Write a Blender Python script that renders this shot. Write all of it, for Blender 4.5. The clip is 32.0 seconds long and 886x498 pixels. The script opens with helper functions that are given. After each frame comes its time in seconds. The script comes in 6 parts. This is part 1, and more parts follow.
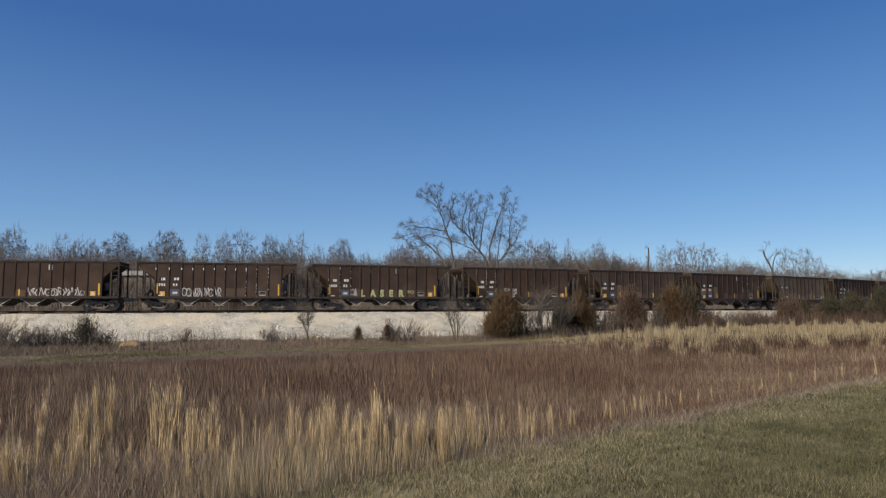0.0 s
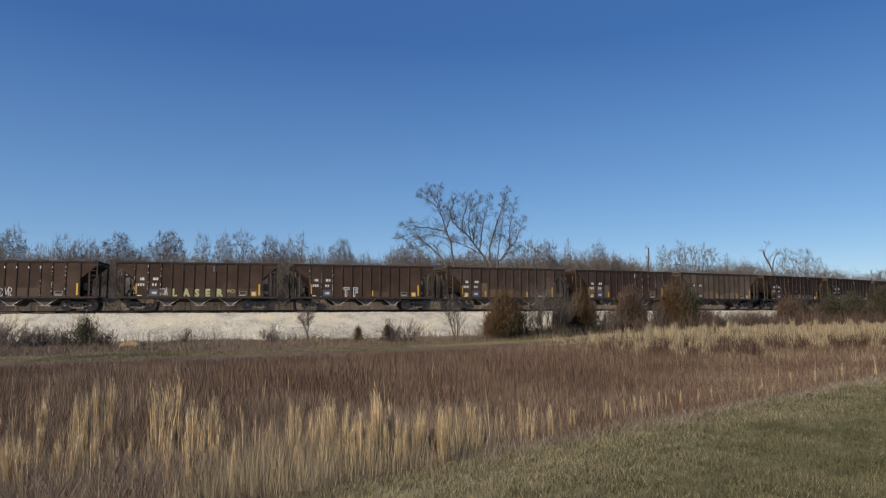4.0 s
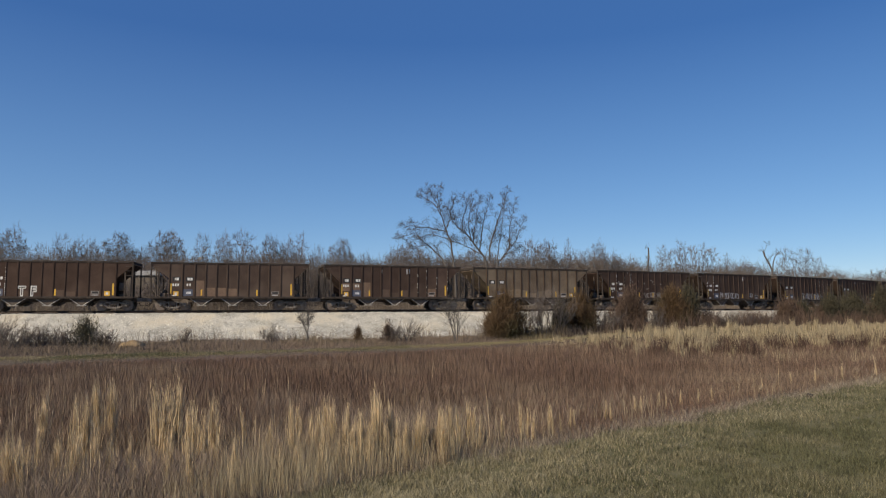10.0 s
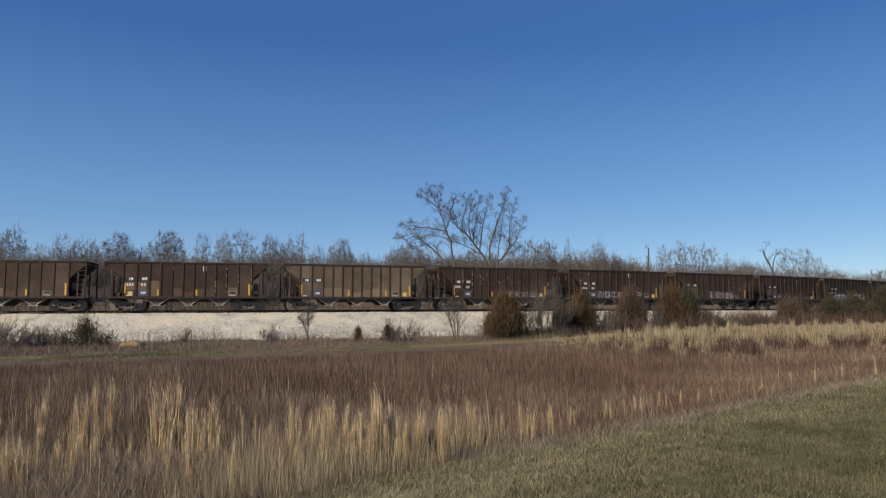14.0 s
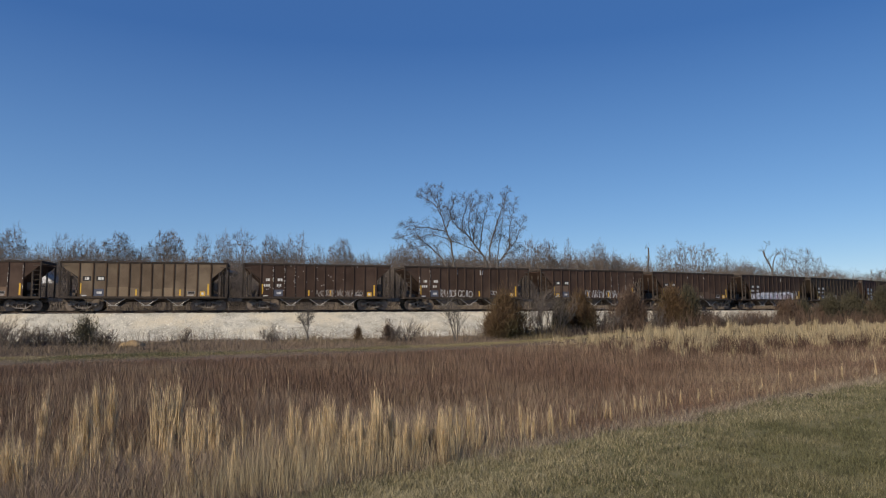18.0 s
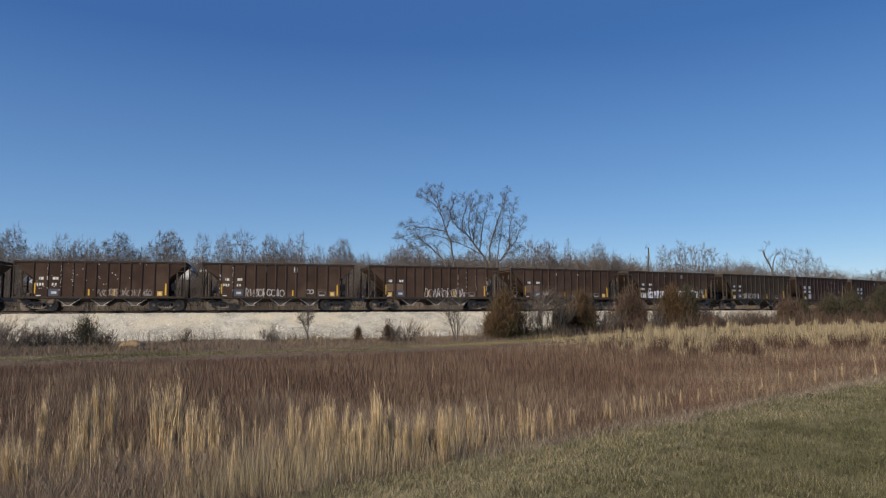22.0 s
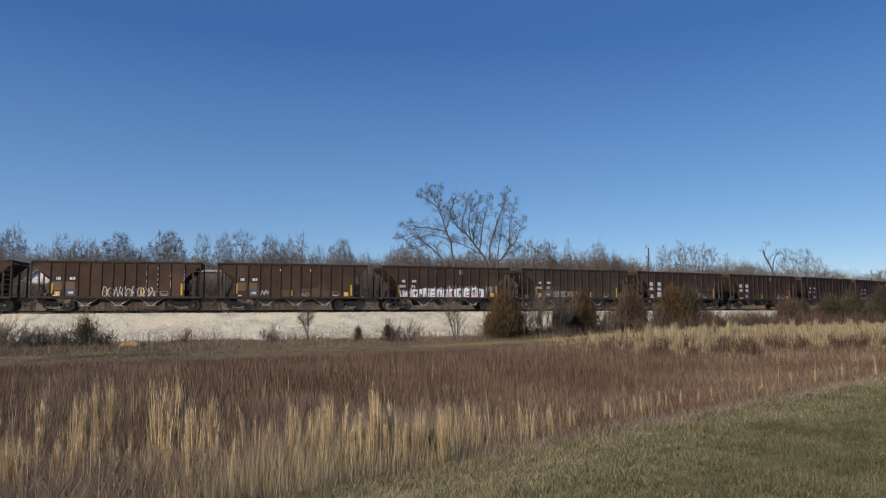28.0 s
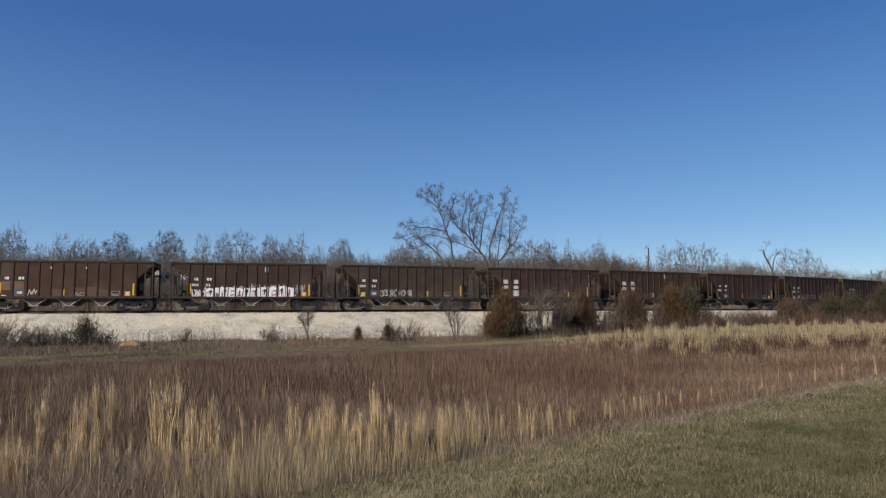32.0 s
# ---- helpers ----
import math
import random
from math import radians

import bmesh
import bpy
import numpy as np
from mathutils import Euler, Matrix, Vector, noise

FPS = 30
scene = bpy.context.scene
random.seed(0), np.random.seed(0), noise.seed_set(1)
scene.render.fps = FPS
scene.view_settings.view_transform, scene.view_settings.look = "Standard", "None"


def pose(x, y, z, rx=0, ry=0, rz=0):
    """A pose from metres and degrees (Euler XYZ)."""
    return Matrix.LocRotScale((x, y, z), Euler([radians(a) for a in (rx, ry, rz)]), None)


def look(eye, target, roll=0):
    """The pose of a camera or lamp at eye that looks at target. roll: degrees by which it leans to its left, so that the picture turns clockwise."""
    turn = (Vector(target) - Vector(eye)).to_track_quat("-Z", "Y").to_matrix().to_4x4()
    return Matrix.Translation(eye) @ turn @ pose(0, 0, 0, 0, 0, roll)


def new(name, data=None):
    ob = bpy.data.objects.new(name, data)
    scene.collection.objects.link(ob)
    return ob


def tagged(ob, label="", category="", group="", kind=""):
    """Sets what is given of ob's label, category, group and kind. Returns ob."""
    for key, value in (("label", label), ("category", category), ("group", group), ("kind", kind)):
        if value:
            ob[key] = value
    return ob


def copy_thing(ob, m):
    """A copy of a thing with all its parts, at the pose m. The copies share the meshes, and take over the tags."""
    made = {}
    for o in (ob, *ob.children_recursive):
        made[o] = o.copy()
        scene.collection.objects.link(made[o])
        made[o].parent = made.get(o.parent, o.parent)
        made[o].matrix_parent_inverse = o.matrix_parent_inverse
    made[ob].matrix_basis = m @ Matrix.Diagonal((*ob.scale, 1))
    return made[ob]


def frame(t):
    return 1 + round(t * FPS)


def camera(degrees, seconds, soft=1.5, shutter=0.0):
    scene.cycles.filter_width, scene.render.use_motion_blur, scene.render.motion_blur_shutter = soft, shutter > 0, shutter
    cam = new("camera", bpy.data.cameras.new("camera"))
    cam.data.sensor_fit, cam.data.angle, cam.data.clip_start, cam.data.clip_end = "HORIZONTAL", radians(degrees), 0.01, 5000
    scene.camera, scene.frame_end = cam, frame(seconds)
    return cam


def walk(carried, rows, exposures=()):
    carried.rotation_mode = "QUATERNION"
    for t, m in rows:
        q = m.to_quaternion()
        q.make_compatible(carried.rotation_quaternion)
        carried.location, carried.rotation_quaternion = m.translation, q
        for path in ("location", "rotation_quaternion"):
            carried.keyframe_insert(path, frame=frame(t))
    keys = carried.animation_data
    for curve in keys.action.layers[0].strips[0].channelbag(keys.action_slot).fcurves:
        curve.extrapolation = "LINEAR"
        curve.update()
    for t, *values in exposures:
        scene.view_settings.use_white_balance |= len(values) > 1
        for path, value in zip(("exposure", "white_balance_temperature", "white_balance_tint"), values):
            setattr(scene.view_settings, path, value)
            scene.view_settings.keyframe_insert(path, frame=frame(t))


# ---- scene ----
cam = camera(66.32, 32.0, soft=1.2)
TILT = radians(5.515)
EYE = look((0, 0, 1.6), (0, math.cos(TILT), 1.6 + math.sin(TILT)), -0.332)
walk(cam, [(0.0, EYE), (32.0, EYE)], exposures=[(0.0, 0.05, 6950.0, 12.0), (32.0, 0.05, 6950.0, 12.0)])

# ---- daylight ----
SUN_ELEVATION, SUN_AZIMUTH = radians(32), radians(228)  # azimuth clockwise from +y
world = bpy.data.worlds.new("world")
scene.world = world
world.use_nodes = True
wn = world.node_tree.nodes
sky = wn.new("ShaderNodeTexSky")
sky.sky_type, sky.sun_disc = "NISHITA", False
sky.sun_elevation, sky.sun_rotation = SUN_ELEVATION, SUN_AZIMUTH
sky.air_density, sky.dust_density, sky.ozone_density, sky.altitude = 0.9, 0.0, 2.0, 600
wn["Background"].inputs["Strength"].default_value = 0.1
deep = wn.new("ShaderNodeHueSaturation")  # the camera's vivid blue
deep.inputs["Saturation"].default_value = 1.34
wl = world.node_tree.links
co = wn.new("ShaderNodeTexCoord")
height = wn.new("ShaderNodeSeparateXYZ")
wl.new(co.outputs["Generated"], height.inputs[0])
air = None  # clear winter air: pale at the horizon, deep blue higher up; overhead, out of view, brightened as fill
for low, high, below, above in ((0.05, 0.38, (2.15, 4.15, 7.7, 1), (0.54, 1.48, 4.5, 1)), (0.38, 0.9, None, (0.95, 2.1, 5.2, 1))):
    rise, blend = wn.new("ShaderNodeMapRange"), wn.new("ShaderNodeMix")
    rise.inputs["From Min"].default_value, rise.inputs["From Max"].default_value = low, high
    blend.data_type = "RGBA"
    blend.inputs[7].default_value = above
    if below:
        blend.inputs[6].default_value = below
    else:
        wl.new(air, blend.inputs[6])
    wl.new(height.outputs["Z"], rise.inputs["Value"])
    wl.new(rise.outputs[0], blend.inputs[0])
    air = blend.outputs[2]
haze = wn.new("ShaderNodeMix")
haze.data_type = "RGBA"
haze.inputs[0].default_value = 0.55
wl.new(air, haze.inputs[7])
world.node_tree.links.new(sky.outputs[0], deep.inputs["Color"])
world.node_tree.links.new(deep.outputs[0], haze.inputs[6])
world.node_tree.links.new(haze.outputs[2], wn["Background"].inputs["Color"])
sun = new("sun", bpy.data.lights.new("sun", "SUN"))
sun.data.energy, sun.data.angle, sun.data.color = 4.9, radians(0.55), (1.0, 0.90, 0.73)
sun_way = Vector((math.sin(SUN_AZIMUTH) * math.cos(SUN_ELEVATION), math.cos(SUN_AZIMUTH) * math.cos(SUN_ELEVATION), math.sin(SUN_ELEVATION)))
sun.matrix_world = look(sun_way * 200, (0, 0, 0))


# ---- materials ----
def surface(name, dark, light, coarse=0.6, fine=12.0, rough=0.85, bump=0.3, metal=0.0, island=0.0, tint=False, streak=None, depth=0.02, patch=None, gloss=0.3):
    """A weathered surface: two scales of noise between two colours, with bump. island: spread of brightness from piece to piece.
    tint: multiplied by the object's own colour. streak: (x, y, z) stretch of the fine noise. patch: third colour in coarse patches."""
    m = bpy.data.materials.new(name)
    m.use_nodes = True
    t = m.node_tree
    n, l = t.nodes, t.links
    bsdf = n["Principled BSDF"]
    bsdf.inputs["Roughness"].default_value, bsdf.inputs["Metallic"].default_value = rough, metal
    bsdf.inputs["Specular IOR Level"].default_value = gloss
    co = n.new("ShaderNodeTexCoord")
    n1, n2 = n.new("ShaderNodeTexNoise"), n.new("ShaderNodeTexNoise")
    n1.inputs["Scale"].default_value, n2.inputs["Scale"].default_value = coarse, fine
    n1.inputs["Detail"].default_value, n2.inputs["Detail"].default_value = 4, 6
    l.new(co.outputs["Object"], n1.inputs["Vector"])
    if streak:
        mp = n.new("ShaderNodeMapping")
        mp.inputs["Scale"].default_value = streak
        l.new(co.outputs["Object"], mp.inputs["Vector"])
        l.new(mp.outputs[0], n2.inputs["Vector"])
    else:
        l.new(co.outputs["Object"], n2.inputs["Vector"])
    add = n.new("ShaderNodeMath")
    add.operation = "ADD"
    l.new(n1.outputs[0], add.inputs[0])
    l.new(n2.outputs[0], add.inputs[1])
    ramp = n.new("ShaderNodeMapRange")
    ramp.inputs["From Min"].default_value, ramp.inputs["From Max"].default_value = 0.7, 1.3
    l.new(add.outputs[0], ramp.inputs["Value"])
    mix = n.new("ShaderNodeMix")
    mix.data_type = "RGBA"
    mix.inputs[6].default_value, mix.inputs[7].default_value = (*dark, 1), (*light, 1)
    l.new(ramp.outputs[0], mix.inputs[0])
    colour = mix.outputs[2]
    if patch:
        n3 = n.new("ShaderNodeTexNoise")
        n3.inputs["Scale"].default_value, n3.inputs["Detail"].default_value = coarse * 0.45, 3
        l.new(co.outputs["Object"], n3.inputs["Vector"])
        r3 = n.new("ShaderNodeMapRange")
        r3.inputs["From Min"].default_value, r3.inputs["From Max"].default_value = 0.48, 0.66
        l.new(n3.outputs[0], r3.inputs["Value"])
        m3 = n.new("ShaderNodeMix")
        m3.data_type = "RGBA"
        m3.inputs[7].default_value = (*patch, 1)
        l.new(r3.outputs[0], m3.inputs[0])
        l.new(colour, m3.inputs[6])
        colour = m3.outputs[2]
    if island:
        geo = n.new("ShaderNodeNewGeometry")
        r4 = n.new("ShaderNodeMapRange")
        r4.inputs["To Min"].default_value, r4.inputs["To Max"].default_value = 1 - island, 1 + island
        l.new(geo.outputs["Random Per Island"], r4.inputs["Value"])
        v = n.new("ShaderNodeVectorMath")
        v.operation = "SCALE"
        l.new(colour, v.inputs[0])
        l.new(r4.outputs[0], v.inputs["Scale"])
        colour = v.outputs[0]
    if tint:
        info = n.new("ShaderNodeObjectInfo")
        v = n.new("ShaderNodeVectorMath")
        v.operation = "MULTIPLY"
        l.new(colour, v.inputs[0])
        l.new(info.outputs["Color"], v.inputs[1])
        r5 = n.new("ShaderNodeMapRange")
        r5.inputs["To Min"].default_value, r5.inputs["To Max"].default_value = 0.86, 1.14
        l.new(info.outputs["Random"], r5.inputs["Value"])
        v2 = n.new("ShaderNodeVectorMath")
        v2.operation = "SCALE"
        l.new(v.outputs[0], v2.inputs[0])
        l.new(r5.outputs[0], v2.inputs["Scale"])
        colour = v2.outputs[0]
    l.new(colour, bsdf.inputs["Base Color"])
    if bump:
        b = n.new("ShaderNodeBump")
        b.inputs["Strength"].default_value, b.inputs["Distance"].default_value = bump, depth
        l.new(n2.outputs[0], b.inputs["Height"])
        l.new(b.outputs[0], bsdf.inputs["Normal"])
    return m


def blade_surface(name, low, high, island=0.35, patch=None, scale=0.25, through_light=0.25):
    """Dry or green blades: colour shifts from blade to blade and in patches over the ground; some light comes through."""
    m = surface(name, low, high, coarse=scale, fine=3.0, rough=0.75, bump=0.0, island=island, patch=patch)
    t = m.node_tree
    bsdf, out = t.nodes["Principled BSDF"], t.nodes["Material Output"]
    tr, mx = t.nodes.new("ShaderNodeBsdfTranslucent"), t.nodes.new("ShaderNodeMixShader")
    mx.inputs[0].default_value = through_light
    t.links.new(bsdf.inputs["Base Color"].links[0].from_socket, tr.inputs["Color"])
    t.links.new(bsdf.outputs[0], mx.inputs[1])
    t.links.new(tr.outputs[0], mx.inputs[2])
    t.links.new(mx.outputs[0], out.inputs["Surface"])
    return m


M_SOIL = surface("soil", (0.09, 0.062, 0.045), (0.16, 0.115, 0.08), 0.4, 9, bump=0.6, patch=(0.12, 0.10, 0.06))
M_LAWN_GROUND = surface("lawn_ground", (0.10, 0.092, 0.04), (0.17, 0.145, 0.07), 0.9, 30, bump=0.6)
M_LAWN = blade_surface("lawn_blade", (0.082, 0.084, 0.040), (0.155, 0.147, 0.080), 0.6, patch=(0.19, 0.17, 0.10), scale=1.6)
M_LAWN_DRY = blade_surface("dry_lawn_blade", (0.23, 0.20, 0.12), (0.35, 0.305, 0.195), 0.5, scale=1.2)
M_FRINGE = blade_surface("dead_fringe", (0.23, 0.19, 0.135), (0.36, 0.30, 0.22), 0.4, scale=1.2)
M_MOWN = blade_surface("mown_blade", (0.19, 0.165, 0.08), (0.31, 0.262, 0.148), 0.4, scale=0.3)
M_RED = blade_surface("bluestem_blade", (0.095, 0.059, 0.042), (0.185, 0.12, 0.084), 0.7, patch=(0.205, 0.148, 0.103), scale=0.35, through_light=0.15)
M_GREY = blade_surface("dry_weed", (0.115, 0.084, 0.062), (0.28, 0.212, 0.158), 0.6, patch=(0.185, 0.128, 0.082), scale=0.5, through_light=0.15)
M_TAN = blade_surface("tan_blade", (0.44, 0.33, 0.19), (0.68, 0.535, 0.34), 0.55, scale=0.8)
M_FARTAN = blade_surface("far_tan_blade", (0.30, 0.243, 0.15), (0.45, 0.372, 0.24), 0.45, scale=0.3)
M_BRUSH = blade_surface("brush_stem", (0.135, 0.10, 0.075), (0.245, 0.187, 0.138), 0.45, patch=(0.16, 0.13, 0.075), scale=0.25, through_light=0.1)
M_RUSSET_BRUSH = blade_surface("russet_brush_stem", (0.072, 0.048, 0.036), (0.13, 0.088, 0.065), 0.4, scale=0.25, through_light=0.1)
M_FARBRUSH = blade_surface("far_brush_stem", (0.155, 0.126, 0.099), (0.265, 0.218, 0.17), 0.4, scale=0.25, through_light=0.1)
M_BALLAST = surface("limestone_ballast", (0.24, 0.228, 0.19), (0.66, 0.625, 0.53), 0.9, 9, rough=0.95, bump=1.0, depth=0.10, patch=(0.58, 0.52, 0.40))
M_STONE = surface("loose_stone", (0.36, 0.34, 0.285), (0.72, 0.685, 0.585), 1.0, 9, bump=0.4, island=0.3)
M_TIE = surface("tie_wood", (0.045, 0.038, 0.032), (0.09, 0.076, 0.062), 2, 20, streak=(2, 20, 20))
M_RAIL = surface("rail_steel", (0.034, 0.026, 0.021), (0.062, 0.046, 0.036), 2, 18, rough=0.6, metal=0.4)
M_RAIL_TOP = surface("polished_rail_head", (0.35, 0.34, 0.33), (0.5, 0.49, 0.47), 2, 18, rough=0.3, metal=1.0, bump=0)
M_PAINT = surface("weathered_oxide_paint", (0.050, 0.0345, 0.028), (0.083, 0.0565, 0.0455), 0.9, 7, rough=0.9, gloss=0.08, bump=0.12, tint=True, streak=(9, 9, 1.2), patch=(0.096, 0.069, 0.055))
M_RIB = surface("weathered_rib_paint", (0.041, 0.0288, 0.0235), (0.074, 0.052, 0.042), 1.5, 9, rough=0.9, gloss=0.08, bump=0.1, tint=True, streak=(9, 9, 1.5))
M_FRAME = surface("sooty_underframe", (0.062, 0.050, 0.043), (0.135, 0.108, 0.089), 2, 12, rough=0.8, bump=0.2)
# dark dirty steel; on the end posts it also holds the gaps' shade
M_SOOT_SHADE = surface("sooty_shaded_steel", (0.033, 0.027, 0.023), (0.075, 0.061, 0.052), 2, 12, rough=0.9, gloss=0.1, bump=0.2)
M_TRUCK = surface("dusty_cast_steel", (0.085, 0.074, 0.066), (0.25, 0.22, 0.192), 3, 14, rough=0.75, bump=0.2)
M_WHEEL = surface("wheel_steel", (0.10, 0.08, 0.068), (0.24, 0.195, 0.165), 3, 14, rough=0.6, bump=0.1)
# chute steel made pale: sunlight on its edges is put into the colour
M_CHUTE = surface("sunlit_chute_flange", (0.32, 0.30, 0.275), (0.48, 0.46, 0.43), 3, 14, rough=0.6, bump=0.1)
M_WHITE = surface("stencil_white", (0.52, 0.51, 0.48), (0.80, 0.79, 0.76), 2, 22, rough=0.7, bump=0)
M_BLACK = surface("stencil_black", (0.02, 0.02, 0.022), (0.04, 0.038, 0.038), 2, 22, rough=0.7, bump=0)
M_BLUE = surface("consolidated_stencil_blue", (0.06, 0.07, 0.10), (0.11, 0.12, 0.16), 2, 22, rough=0.7, bump=0)
M_YELLOW = surface("reflector_yellow", (0.60, 0.34, 0.04), (0.78, 0.48, 0.08), 2, 22, rough=0.45, bump=0)
M_SPRAY_W = surface("spray_white", (0.42, 0.41, 0.41), (0.70, 0.69, 0.68), 1.5, 9, rough=0.6, bump=0)
M_SPRAY_FRESH = surface("fresh_spray_white", (0.78, 0.76, 0.79), (0.95, 0.94, 0.95), 1.5, 9, rough=0.6, bump=0)
M_SPRAY_PINK = surface("spray_pink", (0.62, 0.42, 0.52), (0.80, 0.60, 0.70), 1.5, 9, rough=0.6, bump=0)
M_SPRAY_LIME = surface("spray_pale_lime", (0.30, 0.32, 0.15), (0.56, 0.58, 0.32), 1.5, 9, rough=0.6, bump=0)
M_SPRAY_DULL = surface("faded_spray", (0.20, 0.18, 0.165), (0.34, 0.31, 0.29), 1.5, 9, rough=0.7, bump=0)
M_PALE_PANEL = surface("dusty_panel_patch", (0.13, 0.085, 0.058), (0.19, 0.125, 0.088), 2, 9, rough=0.8, bump=0)
M_DUST = surface("dust_stained_paint", (0.078, 0.053, 0.040), (0.11, 0.075, 0.057), 1.6, 9, rough=0.85, bump=0, tint=True, streak=(9, 9, 1.2))
M_BARK = surface("grey_bark", (0.060, 0.054, 0.049), (0.14, 0.126, 0.114), 1.2, 9, bump=0.4, streak=(9, 9, 2))
M_BARK_PALE = surface("pale_bark", (0.24, 0.205, 0.165), (0.40, 0.345, 0.285), 1.2, 9, bump=0.4, streak=(9, 9, 2))
M_TWIG = surface("twig_bark", (0.098, 0.081, 0.070), (0.185, 0.157, 0.138), 0.3, 3, bump=0, island=0.3)
M_THICKET = surface("thicket_twigs", (0.105, 0.085, 0.072), (0.19, 0.158, 0.136), 0.2, 2, bump=0, island=0.35)
M_CEDAR = blade_surface("cedar_foliage", (0.084, 0.053, 0.029), (0.155, 0.098, 0.050), 0.25, patch=(0.056, 0.052, 0.025), scale=0.7, through_light=0.25)
M_SHRUB_RED = blade_surface("russet_shrub", (0.076, 0.05, 0.036), (0.132, 0.088, 0.062), 0.35, scale=0.7, through_light=0.1)
M_DARK_RED = blade_surface("dark_russet_blade", (0.050, 0.030, 0.022), (0.10, 0.060, 0.043), 0.5, scale=0.3, through_light=0.1)
M_DARK_CEDAR = blade_surface("dark_cedar_foliage", (0.040, 0.037, 0.024), (0.082, 0.072, 0.044), 0.4, scale=0.7, through_light=0.1)
M_DIRT = surface("ochre_dirt", (0.19, 0.13, 0.07), (0.31, 0.22, 0.12), 2.0, 14, bump=0.6)
M_GREY_BOARD = surface("weathered_boards", (0.085, 0.070, 0.057), (0.16, 0.135, 0.11), 1.2, 9, streak=(9, 9, 1.5))
M_SIDING = surface("white_siding", (0.70, 0.70, 0.69), (0.84, 0.83, 0.81), 0.8, 6, rough=0.6, bump=0.1)
M_ROOF = surface("grey_roofing", (0.20, 0.20, 0.20), (0.34, 0.34, 0.34), 0.8, 6, rough=0.7, bump=0.2)
M_GLASS = surface("dark_window", (0.02, 0.024, 0.03), (0.04, 0.045, 0.055), 0.8, 6, rough=0.12, bump=0)


# ---- mesh tools ----
def part(name, bm, material, parent=None, label="", at=None):
    """Links a bmesh as one mesh object, under a thing or a part."""
    me = bpy.data.meshes.new(name)
    bm.to_mesh(me)
    bm.free()
    me.materials.append(material)
    ob = new(name, me)
    if parent:
        ob.parent = parent
    if at is not None:
        ob.location = at
    return tagged(ob, label)


def shared(name, me, parent, m=None, label=""):
    ob = new(name, me)
    ob.parent = parent
    if m is not None:
        ob.matrix_basis = m
    return tagged(ob, label)


def fast_mesh(name, verts, faces, material):
    """A mesh from arrays; all faces have the same number of corners."""
    verts, faces = np.asarray(verts, np.float32), np.asarray(faces, np.int32)
    me = bpy.data.meshes.new(name)
    k = faces.shape[1]
    me.vertices.add(len(verts))
    me.vertices.foreach_set("co", verts.ravel())
    me.loops.add(faces.size)
    me.loops.foreach_set("vertex_index", faces.ravel())
    me.polygons.add(len(faces))
    me.polygons.foreach_set("loop_start", np.arange(0, faces.size, k, dtype=np.int32))
    me.update(calc_edges=True)
    me.materials.append(material)
    return me


def box(bm, x0, x1, y0, y1, z0, z1):
    v = [bm.verts.new(p) for p in ((x0, y0, z0), (x1, y0, z0), (x1, y1, z0), (x0, y1, z0), (x0, y0, z1), (x1, y0, z1), (x1, y1, z1), (x0, y1, z1))]
    for f in ((3, 2, 1, 0), (4, 5, 6, 7), (0, 1, 5, 4), (1, 2, 6, 5), (2, 3, 7, 6), (3, 0, 4, 7)):
        bm.faces.new([v[i] for i in f])
    return bm


def boxes(*rows, bevel=0.0):
    bm = bmesh.new()
    for r in rows:
        box(bm, *r)
    if bevel:
        bmesh.ops.bevel(bm, geom=bm.edges[:], offset=bevel, segments=1, affect="EDGES")
    return bm


def prism(bm, outline, y0, y1):
    """An outline in x and z, drawn out from y0 to y1."""
    a = [bm.verts.new((x, y0, z)) for x, z in outline]
    b = [bm.verts.new((x, y1, z)) for x, z in outline]
    n = len(a)
    bm.faces.new(a)
    bm.faces.new(b[::-1])
    for i in range(n):
        bm.faces.new((a[i], b[i], b[(i + 1) % n], a[(i + 1) % n]))
    return bm


def bar(bm, p, q, r, sides=4, r2=None):
    """A straight rod from p to q."""
    p, q = Vector(p), Vector(q)
    d = (q - p).normalized()
    u = d.orthogonal().normalized()
    w = d.cross(u)
    r2 = r if r2 is None else r2
    rings = []
    for c, rr in ((p, r), (q, r2)):
        rings.append([bm.verts.new(c + rr * (math.cos(a) * u + math.sin(a) * w)) for a in (2 * math.pi * (i + 0.5) / sides for i in range(sides))])
    for i in range(sides):
        j = (i + 1) % sides
        bm.faces.new((rings[0][i], rings[0][j], rings[1][j], rings[1][i]))
    bm.faces.new(rings[0][::-1])
    bm.faces.new(rings[1])
    return bm


def disc(bm, c, r, y0, y1, sides=20):
    """A round plate whose axis is y."""
    a = [(c[0] + r * math.cos(2 * math.pi * i / sides), c[1] + r * math.sin(2 * math.pi * i / sides)) for i in range(sides)]
    return prism(bm, a, y0, y1)


def smooth(x):
    x = np.clip(x, 0.0, 1.0)
    return x * x * (3 - 2 * x)


# ---- plan ----
RAIL_Z = 2.047
HALF = 1.55  # half the width of a car


